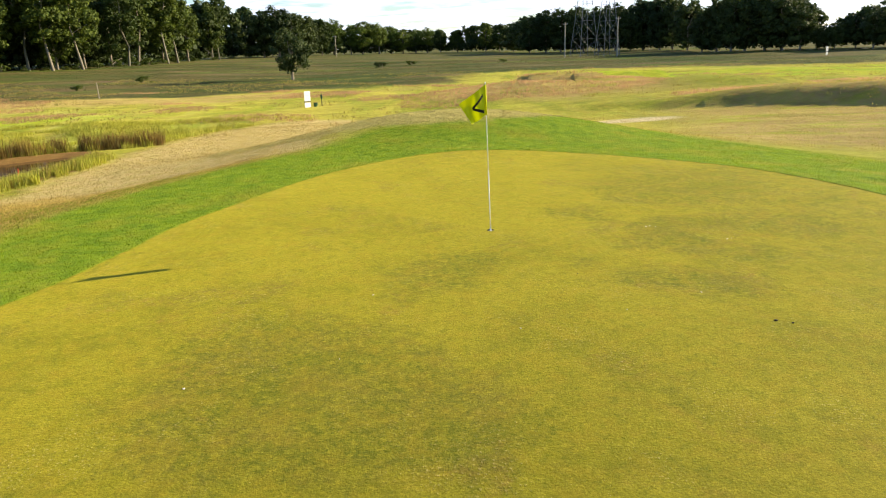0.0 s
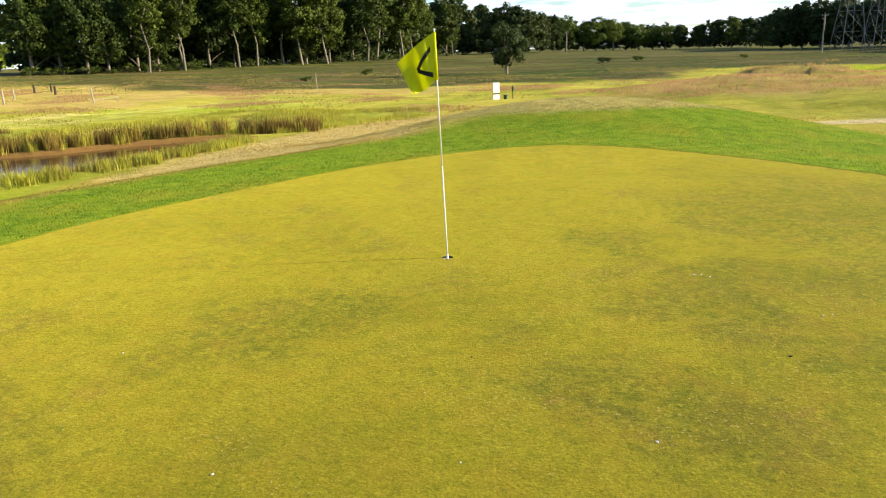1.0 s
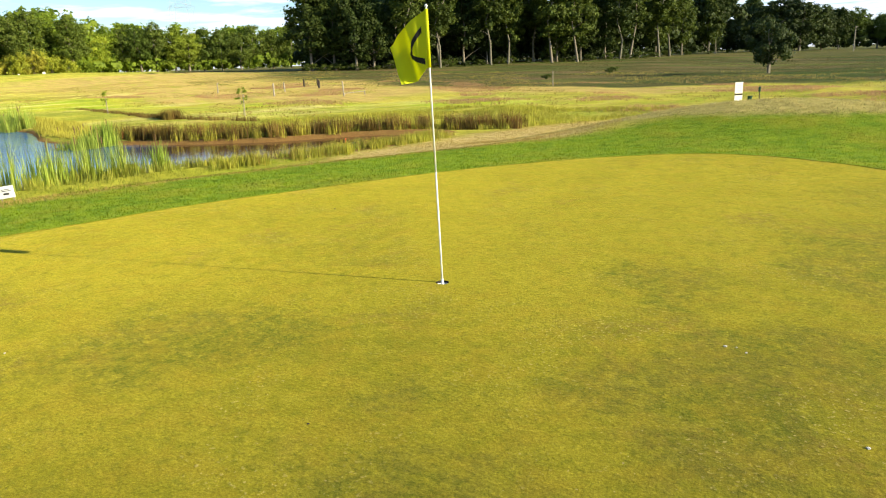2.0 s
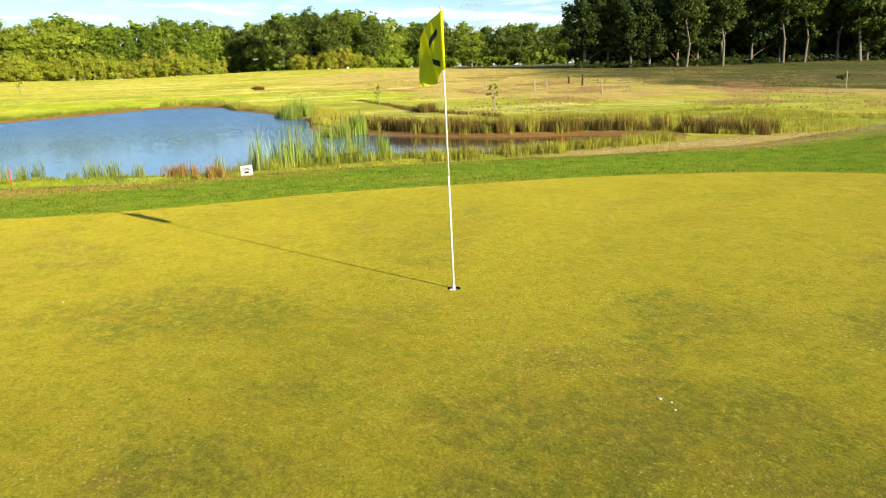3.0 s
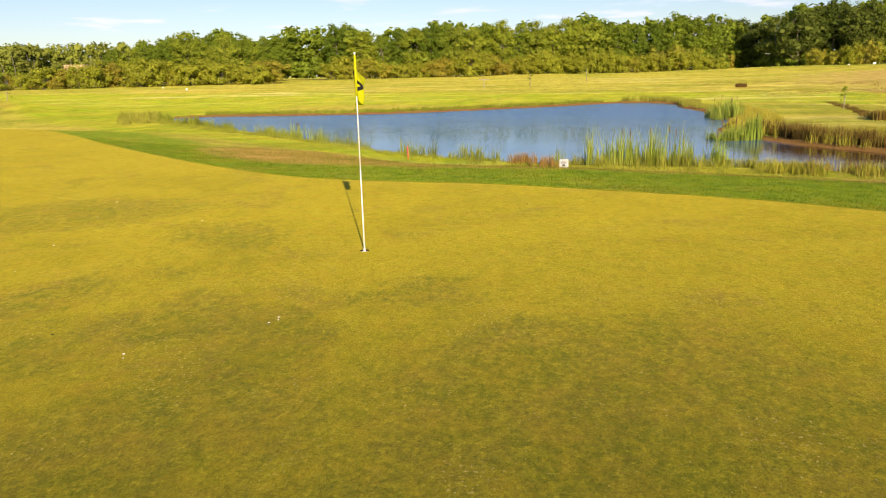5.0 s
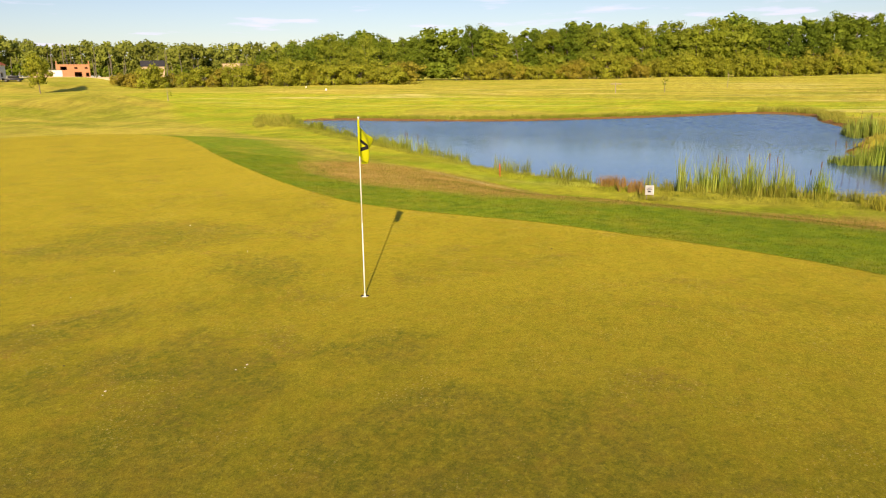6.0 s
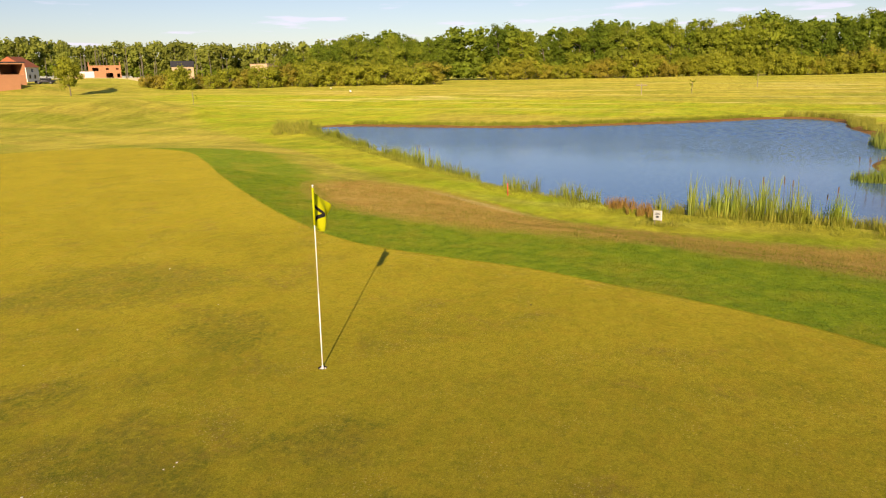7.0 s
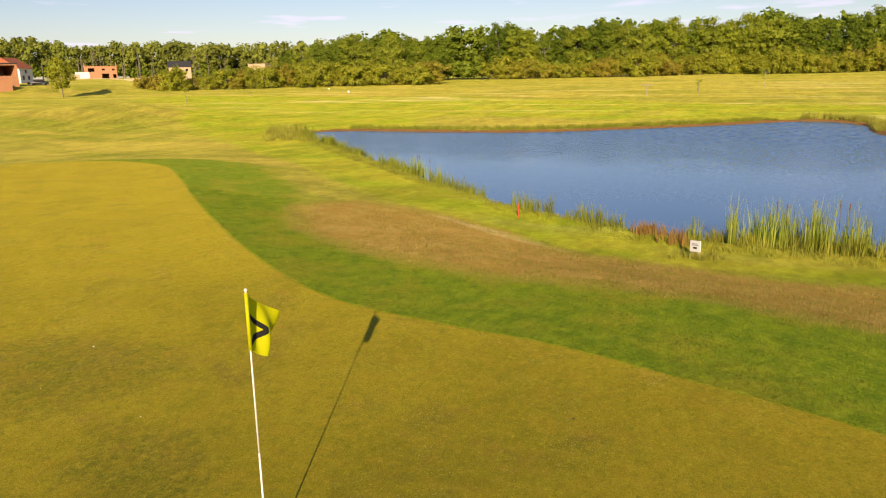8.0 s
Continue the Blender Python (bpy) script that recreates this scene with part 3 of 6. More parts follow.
def bm_rod(bm, a, b, r0, r1=None, sides=8):
    """A straight tapered rod from a to b."""
    a, b = Vector(a), Vector(b)
    turn = (b - a).to_track_quat("Z", "Y").to_matrix().to_4x4()
    bmesh.ops.create_cone(bm, cap_ends=True, segments=sides, radius1=r0, radius2=r0 if r1 is None else r1, depth=(b - a).length,
                          matrix=Matrix.Translation((a + b) / 2) @ turn)
    return bm


def rod(a, b, r0, r1=None, sides=8):
    return bm_rod(bmesh.new(), a, b, r0, r1, sides)


def blades(base, height, width, lean, rng, bend=0.5):
    """Vertices and faces of curved grass blades that stand on the rows of base."""
    n = len(base)
    a = rng.uniform(0, 2 * np.pi, n)
    side = np.stack([np.cos(a), np.sin(a), np.zeros(n)], 1) * (width / 2)[:, None]
    b = rng.uniform(0, 2 * np.pi, n)
    out_ = np.stack([np.cos(b), np.sin(b), np.zeros(n)], 1) * (lean * height)[:, None]
    up = np.stack([np.zeros(n), np.zeros(n), height], 1)
    mid = base + up * 0.55 + out_ * bend * 0.5
    tip = base + up + out_
    v = np.stack([base - side, base + side, mid - side * 0.8, mid + side * 0.8, tip], 1).reshape(-1, 3)
    i = np.arange(n)[:, None] * 5
    f = np.concatenate([i + np.array([[0, 1, 3]]), i + np.array([[0, 3, 2]]), i + np.array([[2, 3, 4]])], 1).reshape(-1, 3)
    return v, f


def tri_mesh(name, v, f, mat):
    me = bpy.data.meshes.new(name)
    me.vertices.add(len(v))
    me.vertices.foreach_set("co", np.asarray(v, np.float32).ravel())
    k = f.shape[1]
    me.loops.add(len(f) * k)
    me.loops.foreach_set("vertex_index", np.asarray(f, np.int32).ravel())
    me.polygons.add(len(f))
    me.polygons.foreach_set("loop_start", np.arange(len(f), dtype=np.int32) * k)
    me.materials.append(mat)
    me.update(calc_edges=True)
    return me


def stuff(name, v, f, mat, label, category):
    return tagged(new(name, tri_mesh(name, v, f, mat)), label, category, kind="stuff")


# ---------- ground and water ----------
def heath_of(x, y):
    r, az = np.hypot(x, y), np.degrees(np.arctan2(y, x)) % 360
    return sstep(r, 62, 85) * sstep(az, 78, 100) * (1 - sstep(az, 144, 155)) + 0.8 * sstep(r, 95, 115) * sstep(az, 50, 60) * (1 - sstep(az, 78, 100))


# darker spots and arcs of other grasses in the green: x, y, radius, depth
DARK_SPOTS = [(-0.35, -1.5, 0.34, 1.0), (-0.7, -2.25, 0.36, 0.9), (2.12, -0.96, 0.26, 0.8), (1.7, -2.4, 0.36, 0.8), (2.45, -2.75, 0.42, 0.8), (3.22, -1.6, 0.36, 0.8), (1.3, 1.0, 0.33, 0.8),
              (1.55, 1.0, 0.2, 0.6), (2.65, 0.05, 0.30, 0.9), (2.2, -0.1, 0.22, 0.8), (1.72, 0.44, 0.16, 0.7), (-0.95, -1.9, 0.3, 0.7)]
DARK_SPOTS += [(2.3 + 0.45 * math.cos(k * 0.55 - 1.2), -1.05 + 0.45 * math.sin(k * 0.55 - 1.2), 0.15, 0.6) for k in range(9)]
DARK_SPOTS += [(1.1, -1.65, 0.24, 0.6), (3.7, 0.14, 0.36, 0.8), (3.16, 1.74, 0.34, 0.9), (3.65, 2.1, 0.42, 1.0), (2.5, 1.96, 0.3, 0.7), (2.55, 2.9, 0.4, 0.8), (3.6, 2.7, 1.3, 0.35), (5.0, 4.0, 1.6, 0.45), (5.2, 1.0, 1.2, 0.4), (3.8, 3.4, 0.55, 0.8), (4.4, -0.4, 0.45, 0.8),
               (-2.4, -4.2, 0.7, 0.8), (-1.6, -5.0, 0.8, 1.0), (-2.3, -5.6, 0.5, 0.8), (-0.6, -5.6, 0.5, 0.8)]


def build_ground():
    xs = steps(-70, 13, [(-70, -27, 0.8), (-4, 5.5, 0.12), (-27, 14, 0.3)])
    xs = xs - xs[np.argmin(np.abs(xs))]
    ys = steps(-33, 27, [(-33, 27.5, 0.3), (-7, 4.5, 0.12), (-33, 27.5, 0.3)])
    ys = ys - ys[np.argmin(np.abs(ys))]
    gx, gy = np.meshgrid(xs, ys)
    nx, ny = len(xs), len(ys)
    ci, cj = int(np.argmin(np.abs(xs))), int(np.argmin(np.abs(ys)))
    ang = np.arange(24) * (2 * np.pi / 24)
    x = np.concatenate([gx.ravel(), 0.054 * np.cos(ang)])
    y = np.concatenate([gy.ravel(), 0.054 * np.sin(ang)])
    z, g, p = terrain(x, y, True)
    j, i = np.meshgrid(np.arange(ny - 1), np.arange(nx - 1), indexing="ij")
    keep = ~(((i == ci) | (i == ci - 1)) & ((j == cj) | (j == cj - 1)))
    a = (j * nx + i)[keep]
    faces = np.stack([a, a + 1, a + nx + 1, a + nx], 1).tolist()
    ring = [(ci + dx) + (cj + dy) * nx for dx, dy in ((1, 0), (1, 1), (0, 1), (-1, 1), (-1, 0), (-1, -1), (0, -1), (1, -1))]
    k0 = nx * ny
    for k in range(8):
        o, o2 = ring[k], ring[(k + 1) % 8]
        n0, n1, n2, n3 = [k0 + (3 * k + q) % 24 for q in range(4)]
        faces += [(o, n1, n0), (o, o2, n2, n1), (o2, n3, n2)]
    me = mesh_of("ground", np.stack([x, y, z], 1), faces, TURF, True)
    r, az = np.hypot(x, y), np.degrees(np.arctan2(y, x)) % 360
    heath = heath_of(x, y)
    fair = 0.55 * hump(x, y, -35, 40, 20, 30, 22, 4.5) + hump(x, y, 40, 75, 12, 50, 25, 9) + hump(x, y, -90, -35, 75, 70, 60, 14) + hump(x, y, -60, -42, 45, 30, 20, 8)
    red = hump(x, y, 6.5, 49, 0, 8, 7, 5) + hump(x, y, 13, 63, 0, 6, 5, 4) + 0.7 * hump(x, y, -78, 62, 130, 12, 30, 10) + 0.75 * hump(x, y, -135, 72, 60, 26, 26, 50) + 0.8 * hump(x, y, -30, 62, 100, 5, 5, 25) + 0.45 * hump(x, y, -62, 50, 165, 22, 26, 5) + 0.85 * hump(x, y, 18, 20, 30, 16, 10, 6) + 0.5 * hump(x, y, 20, 36, 20, 20, 12, 6)
    thin = sum(q * hump(x, y, cx, cy, 0, cr, cr) for cx, cy, cr, q in DARK_SPOTS)
    pale = hump(x, y, -112, -62, 25, 20, 20, 26, 26) + 0.6 * hump(x, y, -95, 20, 80, 30, 30, 20) + 1.1 * hump(x, y, -75, 44, 150, 40, 45, 16) + 0.8 * hump(x, y, -140, 20, 90, 70, 60, 40)
    trodden = sstep(y, 7, 12) + 0.9 * hump(x, y, -14.9, -3.0, 68, 2.6, 2.4, 0.32)
    fair = fair + 0.45 * sstep(p, -6.5, -3.5) * sstep(x, -48, -40) * (1 - sstep(y, 7, 10))
    muddy = 0.75 * sstep(-x, 49, 52) + 0.7 * sstep(x + 0.9 * y, -17.5, -15.5) * sstep(y, 9, 11)
    sand = 0.8 * hump(x, y, 9, 28.5, 20, 3.2, 3.2, 1.3) + 0.9 * hump(x, y, -183, -200, 45, 16, 9, 30)
    for name, val in (("green_in", g), ("fringe_in", inside_by(FRINGE, x, y)), ("dry_in", dry_by(x, y)), ("pond_in", p), ("heath", heath), ("fairway", fair), ("sand", sand), ("red_grass", red), ("mound_in", inside_by(MOUND_TOP, x, y)), ("thin", thin), ("pale", pale), ("trodden", trodden), ("muddy", muddy)):
        at = me.attributes.new(name, "FLOAT", "POINT")
        at.data.foreach_set("value", np.clip(val, -300, 300).astype(np.float32))
    return tagged(new("ground", me), "mown golf green, fringe and dry rough grassland", "ground", kind="structure")


build_ground()


def water_sheet():
    """The pond's surface: a fine sheet with low wind waves on its far half."""
    wx, wy = np.arange(-70, -12.9, 0.12), np.arange(-35, 21.1, 0.15)
    gx, gy = np.meshgrid(wx, wy)
    rng = np.random.default_rng(3)
    wx_, wy_ = gx + 0.25 * wobble(gx, gy, 0.9), gy + 0.25 * wobble(gx, gy, 0.8, 2.0)
    z = np.zeros(gx.shape)
    for lam in (0.44, 0.48, 0.53, 0.58, 0.64, 0.72):
        a = rng.normal(radians(200), 0.55)
        k = 2 * np.pi / lam
        z = z + 0.060 / k * np.sin(k * (wx_ * math.cos(a) + wy_ * math.sin(a)) + rng.uniform(0, 6.3))
    blown = sstep(-gx + 3.0 * wobble(gx, gy, 9.0) + 0.12 * gy, 40, 51)
    z = WATER + z * (0.10 + 0.9 * blown)
    ny, nx = gx.shape
    jj, ii = np.meshgrid(np.arange(ny - 1), np.arange(nx - 1), indexing="ij")
    a = (jj * nx + ii).ravel()
    near = inside_by(POND, gx.ravel()[a], gy.ravel()[a]) > -1.5
    a = a[near]
    used, idx = np.unique(np.stack([a, a + 1, a + nx + 1, a + nx], 1), return_inverse=True)
    v = np.stack([gx.ravel(), gy.ravel(), z.ravel()], 1)[used]
    me = tri_mesh("water", v, idx.reshape(-1, 4), POND_WATER)
    me.polygons.foreach_set("use_smooth", [True] * len(me.polygons))
    return me


tagged(new("water", water_sheet()), "rippled pond water, the mirrored sky's blue partly put into its colour", "pond water", kind="structure")


# ---------- the flag and the hole ----------
def build_flag():
    lean = Matrix.Rotation(radians(-1.1), 4, "Y") @ Matrix.Rotation(radians(0.5), 4, "X")
    st = empty("flagstick", lean, "white golf flagstick with a yellow flag standing in the hole", "flagstick")
    b = bmesh.new()
    bm_rod(b, (0, 0, -0.14), (0, 0, 0.9), 0.008, 0.007, 12)
    bm_rod(b, (0, 0, 0.9), (0, 0, 2.125), 0.007, 0.0058, 12)
    part("pole", b, WHITE_PAINT, st, "slim white fibreglass pole", True)
    part("ferrule", rod((0, 0, -0.13), (0, 0, 0.03), 0.0135, 0.012, 12), WHITE_PAINT, st, "", True)
    b = bmesh.new()
    bmesh.ops.create_uvsphere(b, u_segments=12, v_segments=8, radius=0.012, matrix=Matrix.Translation((0, 0, 2.13)))
    part("tip", b, WHITE_PAINT, st, "", True)
    part("sleeve", rod((0, 0, 1.69), (0, 0, 2.11), 0.0125, 0.0125, 12), FLAG_CLOTH, st, "yellow cloth sleeve", True)

    def cloth(u, v):
        """u from the pole outward, v from the top edge down; both 0 to 1."""
        d, s = Vector((math.cos(radians(190)), math.sin(radians(190)), 0)), Vector((-math.sin(radians(190)), math.cos(radians(190)), 0))
        reach = u * (0.40 - 0.17 * v) * (1 - 0.08 * u)
        drop = u * (0.25 - 0.13 * v) + 0.03 * math.sin(math.pi * u) * v
        wave = (0.05 * math.sin(5.2 * u + 2.0 * v) + 0.016 * math.sin(11 * u - 3 * v)) * min(1, u * 2.2)
        return d * (0.011 + reach) + s * wave + Vector((0, 0, 2.105 - 0.41 * v - drop))

    def sheet(us, vs, off):
        b = bmesh.new()
        grid = []
        for u in us:
            row = []
            for v in vs:
                p0 = cloth(u, v)
                n = (cloth(u + 0.01, v) - cloth(u - 0.01, v)).cross(cloth(u, v + 0.01) - cloth(u, v - 0.01)).normalized()
                row.append((p0, n))
            grid.append(row)
        return b, grid, off

    b, grid, _ = sheet([k / 24 for k in range(25)], [k / 20 for k in range(21)], 0)
    faces = []
    for side in (1, -1):
        vs = [[b.verts.new(p0 + n * 0.0008 * side) for p0, n in row] for row in grid]
        for i in range(24):
            for j in range(20):
                q = [vs[i][j], vs[i + 1][j], vs[i + 1][j + 1], vs[i][j + 1]]
                faces.append(b.faces.new(q if side > 0 else q[::-1]))
    flag = part("flag", b, FLAG_CLOTH, st, "bright yellow flag with a black chevron", True)
    # chevron: a bent band, point outwards, on both faces
    b = bmesh.new()
    arms = [((0.10, 0.28), (0.58, 0.50)), ((0.58, 0.50), (0.08, 0.86))]
    for side in (1, -1):
        for (u0, v0), (u1, v1) in arms:
            rows = []
            for k in range(9):
                t = k / 8
                u, v = u0 + (u1 - u0) * t, v0 + (v1 - v0) * t
                line = []
                for w in (-0.055, -0.02, 0.02, 0.055):
                    n = (cloth(u + 0.01, v + w) - cloth(u - 0.01, v + w)).cross(cloth(u, v + w + 0.01) - cloth(u, v + w - 0.01)).normalized()
                    line.append(b.verts.new(cloth(u, v + w) + n * 0.0028 * side))
                rows.append(line)
            for k in range(8):
                for w in range(3):
                    q = [rows[k][w], rows[k + 1][w], rows[k + 1][w + 1], rows[k][w + 1]]
                    b.faces.new(q if side > 0 else q[::-1])
    part("chevron", b, BLACK_CLOTH, flag, "black chevron")


def build_cup():
    cup = empty("golf_hole", pose(0, 0, 0), "round golf hole with a white liner cut into the green", "golf hole")
    b = bmesh.new()
    n = 24
    rings = [(0.0535, 0.001), (0.0535, -0.025), (0.0535, -0.15)]
    vs = [[b.verts.new((r * math.cos(2 * math.pi * k / n), r * math.sin(2 * math.pi * k / n), z)) for k in range(n)] for r, z in rings]
    for a, c in zip(vs, vs[1:]):
        for k in range(n):
            b.faces.new([a[k], c[k], c[(k + 1) % n], a[(k + 1) % n]])
    b.faces.new(vs[-1])
    part("earth_wall", b, HOLE_DARK, cup)
    b = bmesh.new()
    vs = [[b.verts.new((r * math.cos(2 * math.pi * k / n), r * math.sin(2 * math.pi * k / n), z)) for k in range(n)] for r, z in ((0.0528, -0.018), (0.0528, -0.145), (0.048, -0.145), (0.048, -0.018))]
    for a, c in zip(vs, vs[1:] + vs[:1]):
        for k in range(n):
            b.faces.new([a[k], c[k], c[(k + 1) % n], a[(k + 1) % n]])
    part("liner", b, WHITE_PAINT, cup, "white plastic cup liner")


build_flag()
build_cup()


# ---------- trees ----------
def tube(points, radii, sides=7):
    """Vertices and quads of a tapered tube through points."""
    pts = np.array(points, float)
    v, f = [], []
    for k, (p0, r) in enumerate(zip(pts, radii)):
        d = pts[min(k + 1, len(pts) - 1)] - pts[max(k - 1, 0)]
        d /= np.linalg.norm(d) + 1e-9
        s = np.cross(d, (0.3, 0.9, 0.1))
        s /= np.linalg.norm(s)
        t = np.cross(d, s)
        for q in range(sides):
            a = 2 * math.pi * q / sides
            v.append(p0 + r * (math.cos(a) * s + math.sin(a) * t))
    for k in range(len(pts) - 1):
        for q in range(sides):
            f.append((k * sides + q, k * sides + (q + 1) % sides, (k + 1) * sides + (q + 1) % sides, (k + 1) * sides + q))
    return np.array(v), np.array(f)


def lump(n=2):
    """A rough ball of quads, n by n on each of a cube's six sides."""
    u = np.linspace(-1, 1, n + 1)
    vs, fs = [], []
    for axis in range(3):
        for s in (1, -1):
            k = len(vs)
            for a in u:
                for b in u:
                    q = np.roll(np.array([s, a * s, b]), axis)
                    vs.append(q / np.linalg.norm(q))
            for i in range(n):
                for j in range(n):
                    o = k + i * (n + 1) + j
                    fs.append((o, o + n + 1, o + n + 2, o + 1))
    return np.array(vs), np.array(fs)


LUMP = lump(1)


def tree_parts(seed, height, radius, low, clusters, leaves, leaf, trunk=0.02, stems=1, flat=1.0, core=0.5, fat=1.0):
    """Wood (vertices, quads) and crown (vertices, quads) of one tree of the given height; low: where the crown begins, as a share."""
    rng = np.random.default_rng(seed)
    wv, wf, count = [], [], 0
    tips = []

    def add(pts, rad, sides):
        nonlocal count
        v, f = tube(pts, rad, sides)
        wv.append(v)
        wf.append(f + count)
        count += len(v)

    for s in range(stems):
        foot = np.array([rng.normal(0, 0.3 * radius * 0.3), rng.normal(0, 0.1 * radius), -0.3]) if stems > 1 else np.array([0, 0, -0.3])
        bend = rng.normal(0, 0.025 * height, (5, 2))
        top = height * (0.86 if s == 0 else rng.uniform(0.6, 0.82))
        pts = [foot + np.array([bend[k, 0] * k / 2, bend[k, 1] * k / 2, top * k / 4]) for k in range(5)]
        r0 = height * trunk * rng.uniform(0.85, 1.15)
        add(pts, [r0 * 1.25, r0 * 0.85, r0 * 0.62, r0 * 0.38, r0 * 0.1], 8)
        for k in range(7):
            t = rng.uniform(low, 0.95)
            q = np.array(pts[min(3, int(t * 4))]) * (1 - (t * 4) % 1) + np.array(pts[min(4, int(t * 4) + 1)]) * ((t * 4) % 1)
            a = rng.uniform(0, 2 * np.pi)
            reach = radius * rng.uniform(0.45, 0.95) * (1.15 - 0.55 * t)
            end = q + np.array([math.cos(a) * reach, math.sin(a) * reach, reach * rng.uniform(0.25, 0.8)])
            add([q, (q + end) / 2 + (0, 0, 0.05 * reach), end], [r0 * 0.32, r0 * 0.2, r0 * 0.05], 5)
            tips.append(end)
    # leaf clusters, filling an uneven crown
    cz, hz = height * (1 + low) / 2, height * (1 - low) / 2
    cs, rs = [], []
    for k in range(clusters):
        if k < len(tips) and rng.random() < 0.6:
            c = tips[k]
        else:
            d = rng.normal(0, 1, 3)
            d /= np.linalg.norm(d)
            d *= rng.uniform(0.35, 0.98) ** 0.6
            shape = 1.0 - 0.25 * max(0, d[2]) ** 2
            c = np.array([d[0] * radius * 0.85 * shape, d[1] * radius * 0.85 * shape, cz + d[2] * hz * 0.88 * flat])
        cs.append(c)
        rs.append(radius * fat * rng.uniform(0.14, 0.31))
    cs, rs = np.array(cs), np.array(rs)
    idx = rng.integers(0, clusters, clusters * leaves)
    d = rng.normal(0, 1, (len(idx), 3))
    d /= np.linalg.norm(d, axis=1)[:, None]
    pos = cs[idx] + d * (rs[idx] * rng.uniform(0.25, 1.35, len(idx)) ** 0.5)[:, None] * (1, 1, 0.8)
    pos[:, 2] = np.maximum(pos[:, 2], 0.05 * height)
    nrm_ = d * 0.7 + (pos - (0, 0, cz)) / (radius + hz) * 0.8 + rng.normal(0, 0.5, d.shape) + (0, 0, 0.2)
    nrm_ /= np.linalg.norm(nrm_, axis=1)[:, None]
    s = np.cross(nrm_, rng.normal(0, 1, d.shape))
    s /= np.linalg.norm(s, axis=1)[:, None]
    t = np.cross(nrm_, s)
    size = (leaf * rng.uniform(0.5, 1.2, len(idx)))[:, None]
    lv = np.stack([pos - s * size * 0.5, pos - t * size * 0.42 + nrm_ * size * 0.06, pos + s * size * 0.6, pos + t * size * 0.42 - nrm_ * size * 0.05], 1).reshape(-1, 3)
    lf = np.arange(len(lv)).reshape(-1, 4)
    # a dense heart in each cluster
    if core:
        hv, hf = [lv], [lf]
        n = len(lv)
        for c, r in zip(cs, rs):
            q = c + LUMP[0] * (r * core * (1 + 0.3 * np.sin(LUMP[0] @ rng.normal(0, 3, 3) + 1)))[:, None] * (1, 1, 0.8)
            q[:, 2] = np.maximum(q[:, 2], 0.0)
            hv.append(q)
            hf.append(LUMP[1] + n)
            n += len(q)
        lv, lf = np.concatenate(hv), np.concatenate(hf)
    return np.concatenate(wv), np.concatenate(wf), lv, lf


def make_tree(name, data, bark, leaf, label, category="tree", group=""):
    wv, wf, lv, lf = data
    ob = empty(name, pose(0, 0, -500), label, category, group)
    for nm, v, f, mat in (("trunk", wv, wf, bark), ("crown", lv, lf, leaf)):
        c = new(nm, tri_mesh(nm, v, f, mat))
        c.parent = ob
    return ob


def at_az(eye, az, dist):
    return eye[0] + dist * math.cos(radians(az)), eye[1] + dist * math.sin(radians(az))


class Planter:
    """Sets copies of a few model trees; the models themselves are the first ones set."""

    def __init__(self, models, heights):
        self.models, self.heights, self.used = models, heights, [False] * len(models)

    def set(self, k, x, y, height, turn, wide=1.0, sink=0.0):
        k %= len(self.models)
        s = height / self.heights[k]
        m = pose(x, y, ground_z(x, y) - sink, 0, 0, turn) @ Matrix.Diagonal((s * wide, s * wide, s, 1))
        if not self.used[k]:
            self.used[k] = True
            self.models[k].matrix_basis = m
            return self.models[k]
        c = copy_thing(self.models[k], Matrix.Identity(4))
        c.matrix_basis = m
        return c


def joined_woods(name, protos, places, mat, label):
    """Many far trees as one body: places are x, y, height, turn, prototype, widening."""
    vs, fs, n = [], [], 0
    for x, y, h, turn, k, wide in places:
        v, f, ph = protos[k % len(protos)]
        c, s_ = math.cos(turn), math.sin(turn)
        q = v * (h / ph)
        w = np.stack([(q[:, 0] * c - q[:, 1] * s_) * wide + x, (q[:, 0] * s_ + q[:, 1] * c) * wide + y, q[:, 2] + ground_z(x, y)], 1)
        vs.append(w)
        fs.append(f + n)
        n += len(w)
    return stuff(name, np.concatenate(vs), np.concatenate(fs), mat, label, "woods")


def interp(table, a):
    xs, ys = zip(*table)
    return float(np.interp(a, xs, ys))


rnd = random.Random(11)
EYE_W, EYE_N = (6.5, 1.5, 2.2), (0.5, -9, 2.5)

oak_data = [tree_parts(100 + k, 14, r, low, 86, 84, 0.31) for k, (r, low) in enumerate([(4.6, 0.10), (4.0, 0.12), (5.2, 0.09), (3.6, 0.08)])]
oaks = [make_tree("oak_tree", d, BARK, [LEAF_OLIVE, LEAF_GREEN, LEAF_OLIVE, LEAF_GREEN][k], "sunlit broadleaf tree with a full rounded crown", "tree", "woodland edge trees") for k, d in enumerate(oak_data)]
west = Planter(oaks, [14] * 4)
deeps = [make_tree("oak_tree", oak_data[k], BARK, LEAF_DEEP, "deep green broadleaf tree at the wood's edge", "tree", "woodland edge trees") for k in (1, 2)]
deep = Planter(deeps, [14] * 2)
bush_data = [tree_parts(200 + k, 4.5, 2.9, 0.0, 44, 70, 0.25, 0.010, 4) for k in range(3)]
bushes = [make_tree("bush", d, BARK, LEAF_SHRUB, "olive-green shrub at the foot of the woods", "bush", "woodland edge shrubs") for k, d in enumerate(bush_data)]
shrub = Planter(bushes, [4.5] * 3)

